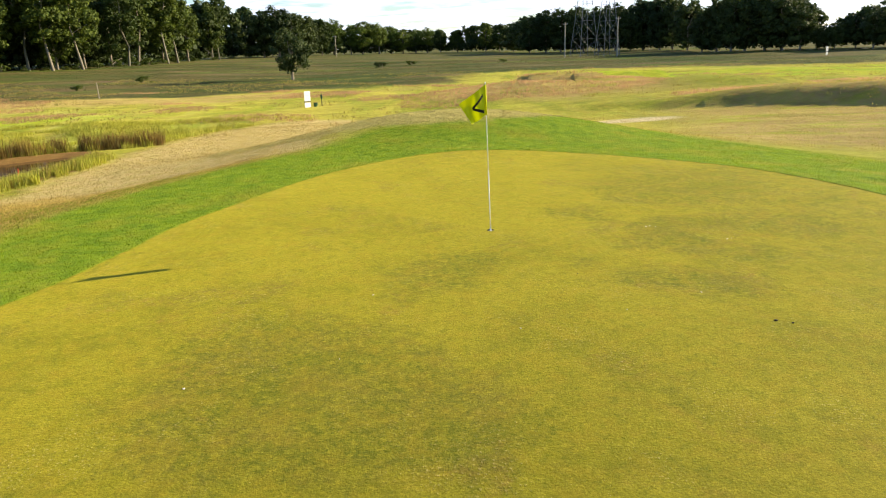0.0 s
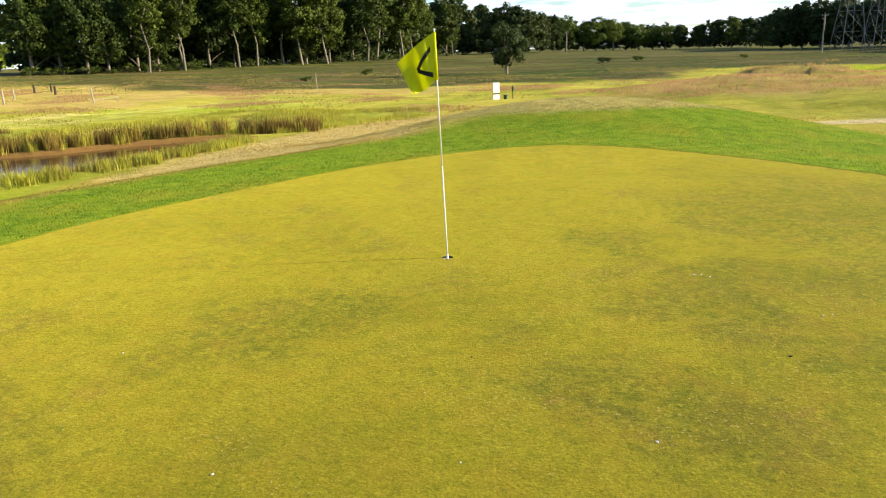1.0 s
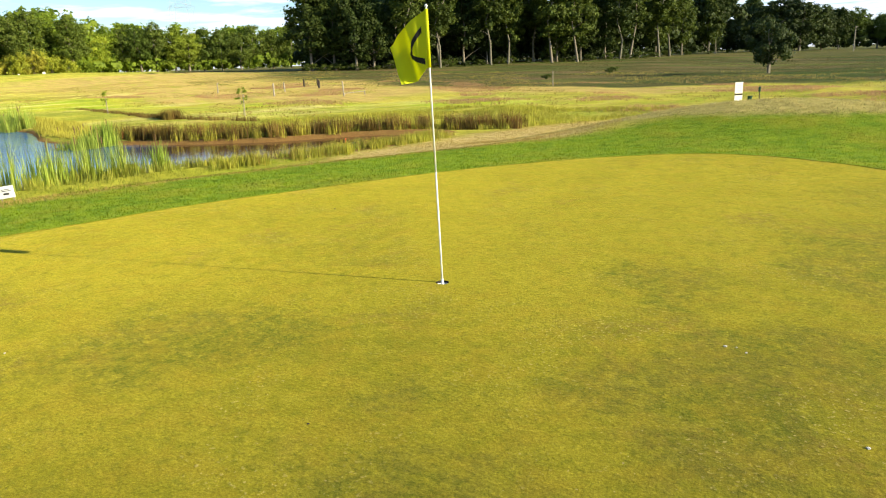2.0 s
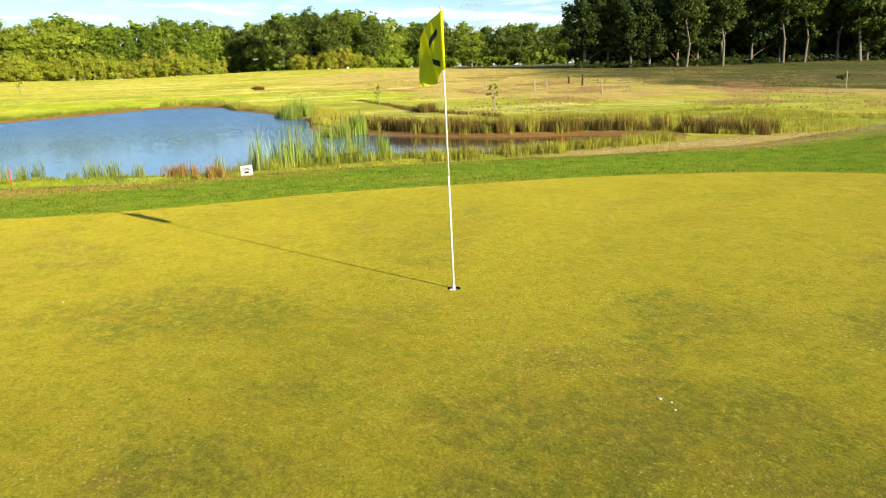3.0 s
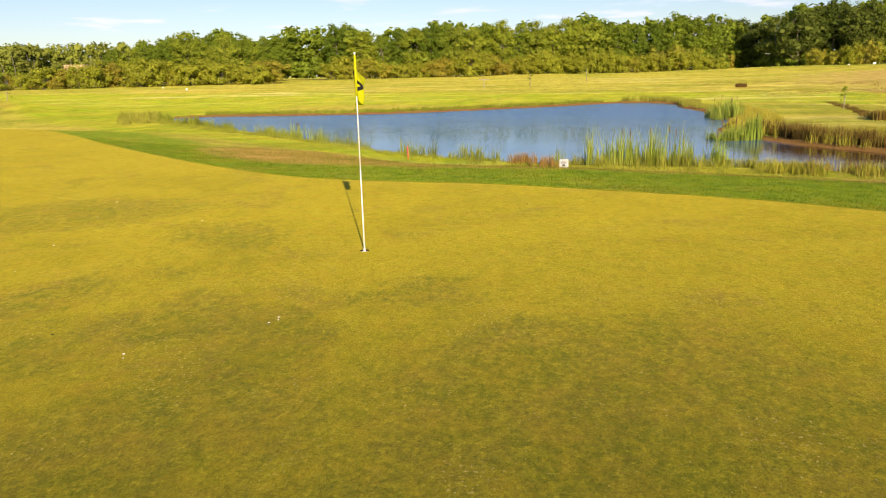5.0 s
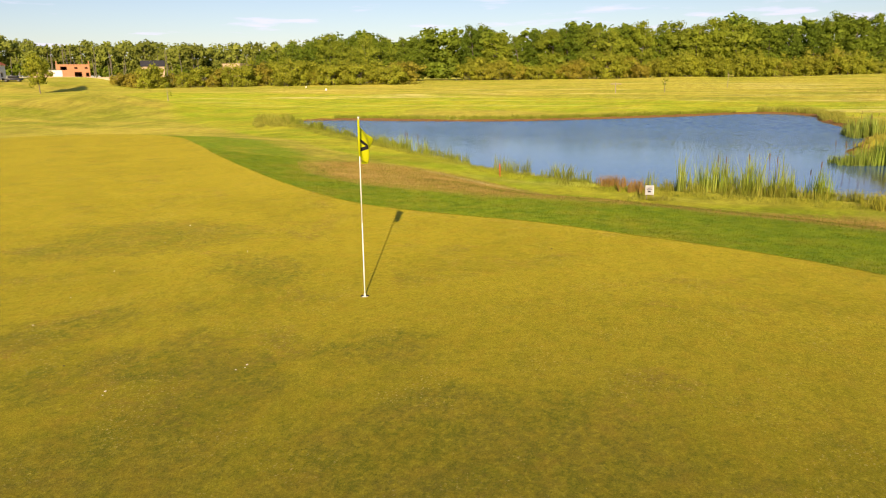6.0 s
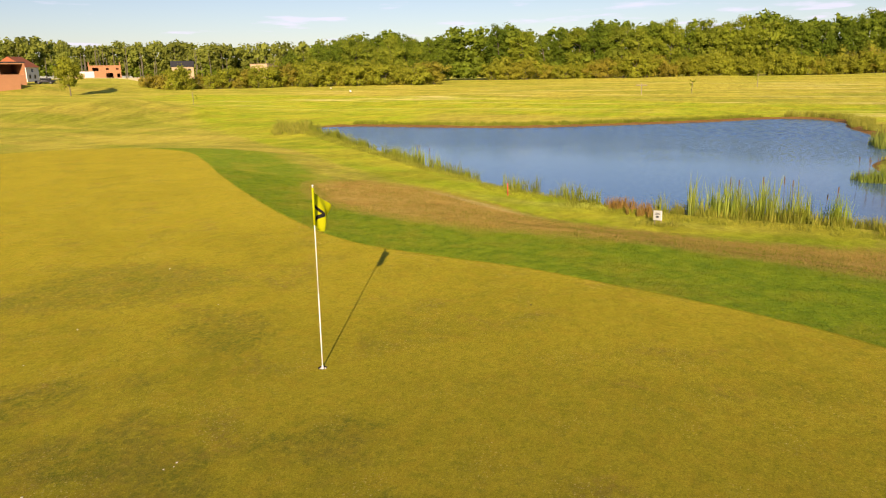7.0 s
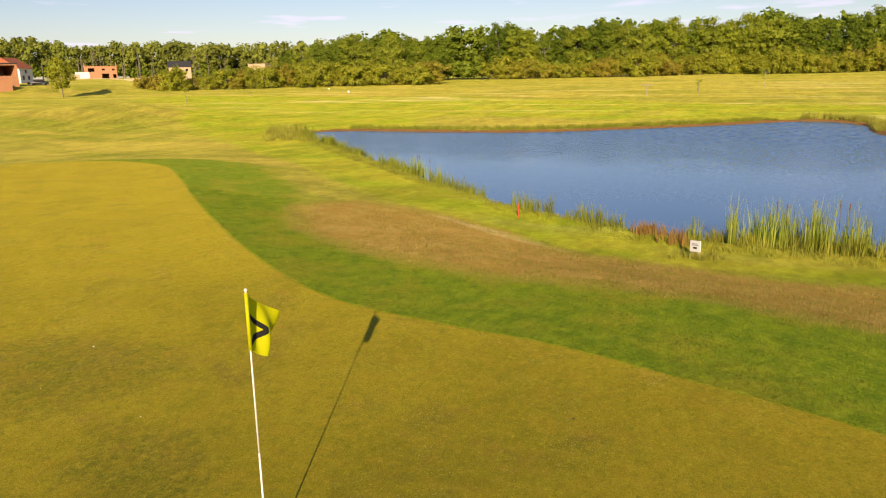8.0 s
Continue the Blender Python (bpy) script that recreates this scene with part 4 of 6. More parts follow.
# west woods: az -> top of the skyline, in thousandths of the distance above the eye
SKY_W = [(141, 50), (148, 47), (152.5, 56), (155.5, 58), (156.3, 74), (158.5, 69), (160.4, 73), (163.7, 70), (164.6, 57), (166.5, 54), (168.5, 58), (170, 60), (171.4, 64),
         (173.5, 59), (175.9, 55), (178.4, 67), (181, 59), (183, 58), (186.5, 61), (190, 65), (192.7, 60), (194.5, 46), (196.2, 61), (198, 62), (199.5, 63), (201, 60), (203.8, 47),
         (205.6, 57), (208.6, 53), (211, 44)]
DIST_W = [(141, 300), (155.5, 285), (156, 262), (164.5, 262), (166, 285), (168.3, 285), (169, 246), (200, 240), (212, 225)]
az = 141.5
n_w = 0
while az < 211.5:
    d = interp(DIST_W, az) + rnd.uniform(0, 7)
    if 198.5 < az < 201.3:
        az += 1.0
        continue
    x, y = at_az(EYE_W, az, d)
    top = interp(SKY_W, az) / 1000 * d + EYE_W[2] - ground_z(x, y)
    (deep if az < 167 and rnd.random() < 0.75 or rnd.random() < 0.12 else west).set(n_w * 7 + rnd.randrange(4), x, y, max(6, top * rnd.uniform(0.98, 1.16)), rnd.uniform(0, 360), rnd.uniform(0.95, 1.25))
    n_w += 1
    az += rnd.uniform(0.9, 1.5)
protos = [(d[2], d[3], 14) for d in [tree_parts(300 + k, 14, 4.6, 0.03, 24, 26, 1.0, core=0.6, fat=1.3) for k in range(4)]]
places = []
for row in range(2):
    az = 141 + row * 0.4
    while az < 211.5:
        d = interp(DIST_W, az) + 9 + row * 9 + rnd.uniform(-2, 4)
        x, y = at_az(EYE_W, az, d)
        top = interp(SKY_W, az) / 1000 * d + EYE_W[2] - ground_z(x, y)
        places.append((x, y, max(6, top * rnd.uniform(0.95, 1.16)), rnd.uniform(0, 6.3), rnd.randrange(4), rnd.uniform(0.9, 1.25)))
        az += rnd.uniform(0.9, 1.5)
joined_woods("west_woods", protos, places, LEAF_GREEN, "deep broadleaf woods behind the edge trees")
# shrub belt before the west woods
az = 168.4
while az < 198.4:
    d = interp(DIST_W, az) - rnd.uniform(2, 8)
    x, y = at_az(EYE_W, az, d)
    shrub.set(rnd.randrange(3), x, y, rnd.uniform(5.0, 9.5), rnd.uniform(0, 360), rnd.uniform(0.85, 1.15), 0.6)
    az += rnd.uniform(0.5, 0.85)
for az, d, h in ((161.0, 252, 6.5), (160.2, 250, 8), (159.3, 250, 8.5), (158.3, 252, 8), (157.2, 252, 6), (162.3, 253, 7)):
    x, y = at_az(EYE_W, az, d)
    shrub.set(rnd.randrange(3), x, y, h, rnd.uniform(0, 360), 0.85)

# south-west: belt of trees and shrubs before the houses, forest far behind
for az, d, h, w in ((202.1, 225, 13.5, 1.1), (203.2, 226, 10, 1), (204.6, 218, 14.5, 1), (205.8, 212, 13.5, 1), (207.3, 205, 11, 1), (208.6, 196, 13.5, 1.25), (209.9, 196, 11.5, 1.2),
                   (212.4, 203, 9.5, 1.2), (213.4, 205, 10, 1.2), (211.2, 205, 8, 1)):
    x, y = at_az(EYE_W, az, d)
    west.set(rnd.randrange(4), x, y, h, rnd.uniform(0, 360), w)
az = 201
while az < 224.5:
    x, y = at_az(EYE_W, az, rnd.uniform(190, 198) - (az - 201) * 0.3)
    h = rnd.uniform(4.5, 8.0) * (0.85 if az > 217 else 1)
    if az > 202.0:
        shrub.set(rnd.randrange(3), x, y, h, rnd.uniform(0, 360), rnd.uniform(0.9, 1.25), 0.6)
    az += rnd.uniform(0.55, 0.95)
SKY_S = [(205, 45), (211, 45), (215, 44), (218.5, 42), (222, 47), (226, 45), (229.5, 46), (231.6, 51), (233, 48), (238, 46)]
places = []
for row in range(3):
    az = 204.0
    while az < 238:
        d = 410 + row * 14 + rnd.uniform(-4, 6)
        x, y = at_az(EYE_W, az, d)
        top = interp(SKY_S, az) / 1000 * d + EYE_W[2] - ground_z(x, y)
        places.append((x, y, top * rnd.uniform(0.9, 1.12), rnd.uniform(0, 6.3), rnd.randrange(4), rnd.uniform(0.85, 1.15)))
        az += rnd.uniform(0.6, 1.0)
low_protos = [(d[2], d[3], 4.5) for d in [tree_parts(600 + k, 4.5, 3.2, 0.0, 12, 22, 0.8, core=0.6, fat=1.2) for k in range(3)]]
under = []
for row in range(2):
    az = 141.5
    while az < 211.5:
        d = interp(DIST_W, az) + 3 + row * 8
        x, y = at_az(EYE_W, az, d)
        under.append((x, y, rnd.uniform(4.5, 7), rnd.uniform(0, 6.3), rnd.randrange(3), 1.1))
        az += rnd.uniform(0.45, 0.7)
az = 204
while az < 238:
    x, y = at_az(EYE_W, az, 408 + rnd.uniform(-3, 3))
    under.append((x, y, rnd.uniform(5, 9), rnd.uniform(0, 6.3), rnd.randrange(3), 1.1))
    az += 0.7
joined_woods("west_undergrowth", low_protos, under, LEAF_GREEN, "dense undergrowth at the foot of the woods")
joined_woods("far_forest", protos, places, LEAF_HAZED, "distant mixed forest behind the houses")

fv, ff, n = [], [], 0
for k in range(70):
    x, y = at_az(EYE_W, rnd.uniform(205, 237), 400 + rnd.uniform(-2, 8))
    g0, h = ground_z(x, y), rnd.uniform(9, 17)
    v, f = tube([(x, y, g0 - 0.5), (x + rnd.uniform(-0.3, 0.3), y + 0.3, g0 + h * 0.5), (x + rnd.uniform(-0.8, 0.8), y, g0 + h)], [0.30, 0.22, 0.08], 5)
    fv.append(v)
    ff.append(f + n)
    n += len(v)
stuff("far_trunks", np.concatenate(fv), np.concatenate(ff), BARK_PALE, "pale bare trunks along the distant forest edge", "trunks")

# north-west: tall dark woods with pale trunks on their edge
tall_data = [tree_parts(400 + k, 24, r, low, 74, 56, 0.55, 0.0095) for k, (r, low) in enumerate([(4.2, 0.22), (3.8, 0.28), (4.8, 0.18)])]
talls = [make_tree("tall_tree", d, BARK_PALE if k < 2 else BARK, LEAF_EDGE_SHADED, "tall shaded tree with a pale bare trunk" if k < 2 else "tall shaded tree with a grey trunk", "tree", "tall woodland edge trees") for k, d in enumerate(tall_data)]
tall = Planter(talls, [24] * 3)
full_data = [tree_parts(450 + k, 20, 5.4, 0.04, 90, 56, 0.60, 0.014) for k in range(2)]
fulls = [make_tree("oak_tree", d, BARK, LEAF_EDGE_SHADED, "dark broadleaf tree, leafy to the ground", "tree", "tall woodland edge trees") for d in full_data]
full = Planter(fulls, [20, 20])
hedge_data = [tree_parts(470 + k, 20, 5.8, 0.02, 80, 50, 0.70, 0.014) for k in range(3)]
hedges = [make_tree("oak_tree", d, BARK, LEAF_SHADED, "dark backlit broadleaf tree on the horizon", "tree", "northern tree line") for d in hedge_data]
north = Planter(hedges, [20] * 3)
dim_data = [tree_parts(220 + k, 4.5, 2.9, 0.0, 22, 60, 0.36, 0.012, 4) for k in range(2)]
dims = [make_tree("bush", d, BARK, LEAF_EDGE_SHADED, "dull green shrub at the foot of tall trees", "bush", "shaded edge shrubs") for d in dim_data]
dim = Planter(dims, [4.5] * 2)
EDGE_N = [(140.0, 172), (129.5, 176), (122, 195), (117, 200), (113, 215), (109, 255), (105, 320)]     # azimuth, distance of the wood's edge
EDGE_N.sort()
SKY_N = [(58, 34), (60, 32), (62.3, 20), (63.2, 4), (63.9, 8), (64.3, 36), (66, 50), (68.5, 50), (70.4, 47), (71.2, 34), (72, 48), (74, 53), (75.6, 50), (76.3, 38), (77.5, 47), (79, 44), (83, 42), (85.3, 27), (87.5, 31), (89.5, 22), (93, 24), (95, 30), (96.5, 36),
         (98, 33), (100, 42), (101.6, 53), (104, 55)]
DIST_N = [(58, 190), (71, 200), (73, 245), (84, 262), (86, 320), (92, 350), (99, 330), (102, 300), (105, 290)]
for az in (129.6, 127.2, 123.4, 122.1, 118.8, 116.9, 113.9, 111.2, 110.5, 107.5):
    x, y = at_az(EYE_N, az, interp(EDGE_N, az) - 2)
    tall.set(rnd.randrange(3), x, y, rnd.uniform(22, 27), rnd.uniform(0, 360), rnd.uniform(1.0, 1.3))
for k in range(13):
    az = 129.0 - k * 1.75
    x, y = at_az(EYE_N, az, interp(EDGE_N, az) + 6 + rnd.uniform(-2, 2))
    if k % 4 == 1:
        tall.set(rnd.randrange(3), x, y, rnd.uniform(21, 26), rnd.uniform(0, 360), rnd.uniform(1.0, 1.35))
    else:
        full.set(rnd.randrange(2), x, y, rnd.uniform(17, 22), rnd.uniform(0, 360), rnd.uniform(0.9, 1.1))
az = 137.0
while az > 130:
    x, y = at_az(EYE_N, az, interp(EDGE_N, min(az, 140)) + rnd.uniform(-1, 4))
    full.set(rnd.randrange(2), x, y, rnd.uniform(17, 21), rnd.uniform(0, 360), rnd.uniform(0.95, 1.2))
    az -= rnd.uniform(1.3, 2.0)
dark_protos = [(d[2], d[3], 20) for d in [tree_parts(500 + k, 20, 5.6, 0.01, 28, 36, 1.25, core=0.6, fat=1.3) for k in range(4)]]
places = []
for row in range(3):
    az = 136.6
    while az > 103.5:
        d = interp(EDGE_N, min(az, 140)) + 17 + row * 8 + rnd.uniform(-3, 3)
        x, y = at_az(EYE_N, az, d)
        places.append((x, y, rnd.uniform(19, 25), rnd.uniform(0, 6.3), rnd.randrange(4), rnd.uniform(0.9, 1.2)))
        az -= rnd.uniform(1.2, 2.0)
under = []
for row in range(3):
    az = 136.9
    while az > 103.5:
        x, y = at_az(EYE_N, az, interp(EDGE_N, min(az, 140)) + 12 + row * 9 + rnd.uniform(-1, 1))
        under.append((x, y, rnd.uniform(4, 8) if row else rnd.uniform(2.5, 4.5), rnd.uniform(0, 6.3), rnd.randrange(3), 1.2))
        az -= rnd.uniform(0.7, 1.1)
az = 57.5
while az < 104.5:
    if not 62.9 < az < 64.1:
        x, y = at_az(EYE_N, az, interp(DIST_N, az) + 6)
        under.append((x, y, rnd.uniform(4, 7), rnd.uniform(0, 6.3), rnd.randrange(3), 1.2))
    az += rnd.uniform(0.5, 0.8)
joined_woods("north_undergrowth", low_protos, under, LEAF_SHADED, "dark undergrowth at the foot of the tall woods")
joined_woods("north_west_woods", dark_protos, places, LEAF_SHADED, "dark shaded woods behind pale trunks")
az = 137.2
while az > 105:
    x, y = at_az(EYE_N, az, interp(EDGE_N, min(az, 140)) + rnd.uniform(-1, 3))
    dim.set(rnd.randrange(2), x, y, rnd.uniform(1.2, 2.6), rnd.uniform(0, 360), rnd.uniform(1.2, 1.7), 0.2)
    az -= rnd.uniform(0.9, 1.5)

# north: far tree line
az = 57.5
while az < 104.5:
    d = interp(DIST_N, az) + rnd.uniform(0, 6)
    x, y = at_az(EYE_N, az, d)
    top = interp(SKY_N, az) / 1000 * d + EYE_N[2] - ground_z(x, y)
    if top > 3.5:
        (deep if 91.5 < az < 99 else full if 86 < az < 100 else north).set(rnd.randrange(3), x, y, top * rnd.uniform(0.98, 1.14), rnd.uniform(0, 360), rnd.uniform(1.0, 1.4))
    az += rnd.uniform(0.8, 1.4)
places = []
for row in range(2):
    az = 57.5
    while az < 104.5:
        d = interp(DIST_N, az) + 8 + row * 8
        x, y = at_az(EYE_N, az, d)
        top = interp(SKY_N, az) / 1000 * d + EYE_N[2] - ground_z(x, y)
        if top > 3.5:
            places.append((x, y, top * rnd.uniform(0.92, 1.08), rnd.uniform(0, 6.3), rnd.randrange(4), rnd.uniform(1.1, 1.5)))
        az += rnd.uniform(0.8, 1.3)
joined_woods("north_woods", dark_protos, places, LEAF_SHADED, "dark tree line on the horizon")
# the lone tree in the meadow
lone = make_tree("oak_tree", tree_parts(77, 8.2, 3.3, 0.1, 46, 80, 0.36, 0.018, 2), BARK, LEAF_SHADED, "lone dark tree standing in the meadow", "tree")
x, y = at_az((-0.55, -10.2), 102.1, 113)
lone.matrix_basis = pose(x, y, ground_z(x, y), 0, 0, 40)
# dark shrubs in the heath
for az, d, h in ((95.6, 150, 1.5), (93.2, 156, 1.3), (113.5, 120, 1.2), (118, 105, 0.9), (86, 160, 1.0)):
    x, y = at_az(EYE_N, az, d)
    dim.set(1, x, y, h, az * 7, 1.6)
# young tree before the houses
young = make_tree("young_tree", tree_parts(78, 8.4, 3.0, 0.1, 60, 80, 0.32, 0.012), BARK, LEAF_SHRUB, "young light-green tree by the building plots", "tree")
x, y = at_az((7.3, 4.1), 229.3, 170)
young.matrix_basis = pose(x, y, ground_z(x, y), 0, 0, 0)


# ---------- grasses and reeds ----------
def scatter(seed, n, x0, x1, y0, y1, keep):
    """Random plan points in a rectangle that pass keep(x, y, green, fringe, dry, pond), with their ground heights."""
    rng = np.random.default_rng(seed)
    x, y = rng.uniform(x0, x1, n), rng.uniform(y0, y1, n)
    z, g, p = terrain(x, y, True)
    k = keep(x, y, g, inside_by(FRINGE, x, y), dry_by(x, y), p)
    return np.stack([x, y, z], 1)[k]


def clumps(seed, centres, per, spread, high, wide, lean, low=0.5):
    """Blades in tufts round the centres; high may be one height or one for each centre."""
    rng = np.random.default_rng(seed)
    n = len(centres)
    i = np.repeat(np.arange(n), per)
    high = np.broadcast_to(np.asarray(high, float), (n,))[i] * rng.uniform(low, 1.05, n * per)
    a, r = rng.uniform(0, 2 * np.pi, n * per), spread * np.sqrt(rng.uniform(0, 1, n * per))
    base = centres[i] + np.stack([r * np.cos(a), r * np.sin(a), np.full(n * per, -0.02)], 1)
    return blades(base, high, np.full(n * per, wide) * rng.uniform(0.7, 1.3, n * per), np.abs(rng.normal(0, lean, n * per)), rng)


def along(seed, line, n, off0, off1, patchy=0.0):
    """Random points along a plan line, shifted sideways (to the right of its run) by off0 to off1; patchy: how much of it stays bare."""
    rng = np.random.default_rng(seed)
    line = np.array(line, float)
    seg = np.linalg.norm(np.diff(line, axis=0), axis=1)
    cum = np.concatenate([[0], np.cumsum(seg)])
    t = rng.uniform(0, cum[-1], n)
    if patchy:
        t = t[(np.sin(t * 1.9 + seed) + np.sin(t * 0.83 + 2 * seed) + 0.7 * np.sin(t * 4.7)) > -2.0 + 3.2 * patchy]
    k = np.clip(np.searchsorted(cum, t) - 1, 0, len(seg) - 1)
    f = ((t - cum[k]) / seg[k])[:, None]
    d = (line[k + 1] - line[k]) / seg[k][:, None]
    q = line[k] * (1 - f) + line[k + 1] * f + np.stack([d[:, 1], -d[:, 0]], 1) * rng.uniform(off0, off1, len(t))[:, None]
    z = np.maximum(terrain(q[:, 0], q[:, 1]), WATER - 0.25)
    return np.column_stack([q, z])


# longer grass of the fringe
base = scatter(1, 330000, -15, 14, -14, 18, lambda x, y, g, f, d, p: (g < 0.02) & (f > np.where((y > 0) & (y < 8.5), -1.6, -0.3)) & (d < 0.5) & (inside_by(MOUND_TOP, x, y) < 0.2))
rng0 = np.random.default_rng(5)
v, f = blades(base, rng0.uniform(0.012, 0.035, len(base)), rng0.uniform(0.004, 0.010, len(base)), rng0.uniform(0.2, 1.0, len(base)), rng0)
stuff("fringe_grass", v, f, BLADE_GREEN, "short dense green grass of the fringe", "grass")
# withered grass of the worn strip and of the mound's crown
base = scatter(2, 190000, -18, -3, -12, 36, lambda x, y, g, f, d, p: (d > -0.4) & (f < 0.6))
v, f = blades(base, rng0.uniform(0.012, 0.045, len(base)), rng0.uniform(0.006, 0.014, len(base)), rng0.uniform(0.4, 1.3, len(base)), rng0)
stuff("withered_grass", v, f, BLADE_WITHERED, "thin withered straw-coloured grass", "grass")
base = scatter(6, 24000, -17, -7, -10, 8, lambda x, y, g, f, d, p: (d > 0) & (wobble(x, y, 1.1, 0.5) > -0.35))
v, f = blades(base, rng0.uniform(0.03, 0.07, len(base)), rng0.uniform(0.004, 0.007, len(base)), rng0.uniform(0.1, 0.5, len(base)), rng0)
stuff("sparse_shoots", v, f, BLADE_GREEN, "sparse green shoots among the withered grass", "grass")
base = scatter(3, 9000, -9, 5, 11.5, 20, lambda x, y, g, f, d, p: inside_by(MOUND_TOP, x, y) > 0)
v, f = clumps(4, base, 8, 0.10, 0.06, 0.012, 1.2)
stuff("mound_grass", v, f, BLADE_CROWN, "unmown straw-coloured grass on the mound", "grass")

NEAR_BANK = [(-48.5, -31), (-44, -28), (-36.5, -20.5), (-28.5, -12.8), (-23.5, -8), (-20, -3.5), (-17.6, 1.2), (-16.8, 5), (-16.4, 8.3)]
ARM_NEAR = [(-16.4, 8.3), (-15.5, 11), (-14.6, 14), (-14.9, 17.5)]
ARM_FAR = [(-13.5, 22.5), (-16.5, 20.6), (-18.2, 18.6), (-19.6, 16.8), (-21, 14.7), (-23, 13.2), (-25.5, 11.9), (-28.7, 10.9)]
# sedges along the near bank, in tufts with gaps
c = along(21, NEAR_BANK, 640, -0.5, 0.5, 0.6)
v, f = clumps(22, c, 17, 0.17, np.random.default_rng(1).uniform(0.35, 0.9, len(c)), 0.020, 0.26)
stuff("bank_sedge", v, f, BLADE_REED, "green sedge tufts along the pond bank", "sedge")
c = along(71, [(-17.4, 2.4), (-16.9, 5), (-16.5, 8.3)], 130, -0.5, 0.5)
v, f = clumps(72, c, 22, 0.18, np.random.default_rng(8).uniform(0.3, 0.6, len(c)), 0.016, 0.28)
stuff("bank_rushes", v, f, BLADE_REED, "low mixed rushes before the cattails", "rushes")
c = along(23, NEAR_BANK, 1500, 0.0, 1.3)
v, f = clumps(24, c, 12, 0.2, 0.16, 0.014, 0.5)
stuff("bank_grass", v, f, BLADE_REED, "rough grass on the pond bank", "grass")
c = along(25, [(-17.3, 0.5), (-16.3, 1.9)], 18, -0.4, 0.4)
v, f = clumps(26, c, 30, 0.18, 0.42, 0.016, 0.25)
RUST = leafy("rusty_blade", (0.37, 0.21, 0.06), (0.42, 0.35, 0.07), (0.37, 0.21, 0.06), 0.3, 0.6, 1.2, 0.9)
stuff("rusty_sedge", v, f, RUST, "rust-brown sedge beside the small sign", "sedge")


def cattails(name, seed, line, n, off0, off1, high, heads, label):
    c = along(seed, line, n, off0, off1, 0.44)
    v, f = clumps(seed + 1, c, 11, 0.14, np.random.default_rng(seed).uniform(high * 0.5, high, len(c)), 0.024, 0.11, 0.5)
    ob = stuff(name, v, f, CATTAIL, label, "reeds")
    b = bmesh.new()
    rg = random.Random(seed)
    for q in c[rng_pick(seed, len(c), heads)]:
        h = high * rg.uniform(0.75, 0.98)
        lx, ly = rg.uniform(-0.08, 0.08), rg.uniform(-0.08, 0.08)
        bm_rod(b, (q[0], q[1], q[2]), (q[0] + lx, q[1] + ly, q[2] + h), 0.008, 0.005, 5)
        bm_rod(b, (q[0] + lx * 0.86, q[1] + ly * 0.86, q[2] + h * 0.86), (q[0] + lx, q[1] + ly, q[2] + h), 0.019, 0.015, 6)
    part("seed_heads", b, REED_HEAD, ob, "brown cattail seed heads")
    return ob


def rng_pick(seed, n, k):
    return np.random.default_rng(seed + 9).permutation(n)[:k]


cattails("cattails", 31, [(-17.3, 2.9), (-17.2, 4.6), (-17.0, 6.4)], 82, -0.7, 0.5, 1.7, 5, "tall green cattails on the near bank")
cattails("cattails", 33, [(-16.9, 6.7), (-16.7, 8.2)], 42, -0.5, 0.4, 1.4, 2, "tall green cattails on the near bank")
cattails("cattails", 35, [(-27.0, 8.9), (-27.4, 11.0)], 120, -0.7, 0.7, 1.3, 8, "bright green reeds on the spit")
cattails("cattails", 37, [(-44.5, 12.4), (-40.5, 12.5)], 170, -0.9, 0.9, 1.45, 8, "green reeds across the pond")
cattails("cattails", 39, [(-27.6, -11.7), (-25.2, -9.4)], 46, -0.5, 0.3, 1.35, 3, "thin green cattails on the curving bank")
# dark sedge hedge along the inlet
c = along(41, ARM_FAR, 480, 0.15, 1.6, 0.25)
v, f = clumps(42, c, 26, 0.22, np.random.default_rng(2).uniform(0.5, 0.95, len(c)), 0.018, 0.2)
stuff("inlet_sedge", v, f, BLADE_BROWN, "dense brown and olive sedge along the inlet", "sedge")
c = along(43, ARM_FAR, 230, -0.1, 2.0, 0.35)
v, f = clumps(44, c, 22, 0.22, np.random.default_rng(12).uniform(0.4, 0.85, len(c)), 0.018, 0.28)
stuff("inlet_grass", v, f, BLADE_STRAW, "olive tall grass along the inlet", "grass")
c = along(45, ARM_NEAR, 420, -0.9, 1.2, 0.3)
v, f = clumps(46, c, 24, 0.2, np.random.default_rng(3).uniform(0.22, 0.46, len(c)), 0.015, 0.3)
stuff("inlet_straw", v, f, BLADE_STRAW, "yellow tall grass on the near side of the inlet", "grass")
c = along(47, ARM_NEAR, 220, -1.2, 1.1)
v, f = clumps(48, c, 18, 0.2, 0.42, 0.015, 0.3)
stuff("inlet_reed", v, f, BLADE_REED, "green rushes on the near side of the inlet", "rushes")
c = along(81, ARM_FAR, 120, 0.3, 2.2, 0.3)
v, f = clumps(82, c, 12, 0.2, 0.8, 0.014, 0.2)
stuff("sorrel_stems", v, f, leafy("sorrel_stem", (0.30, 0.085, 0.03), (0.22, 0.12, 0.04), (0.30, 0.085, 0.03), 0.3, 0.7, 1.2, 0.9), "rust-red dry sorrel stems among the sedge", "sorrel")
c = along(91, ARM_NEAR, 150, -0.9, 1.0, 0.3)
v, f = clumps(92, c, 14, 0.2, 0.4, 0.014, 0.25)
stuff("rusty_sedge", v, f, RUST, "rust-brown sedge on the near side of the inlet", "sedge")
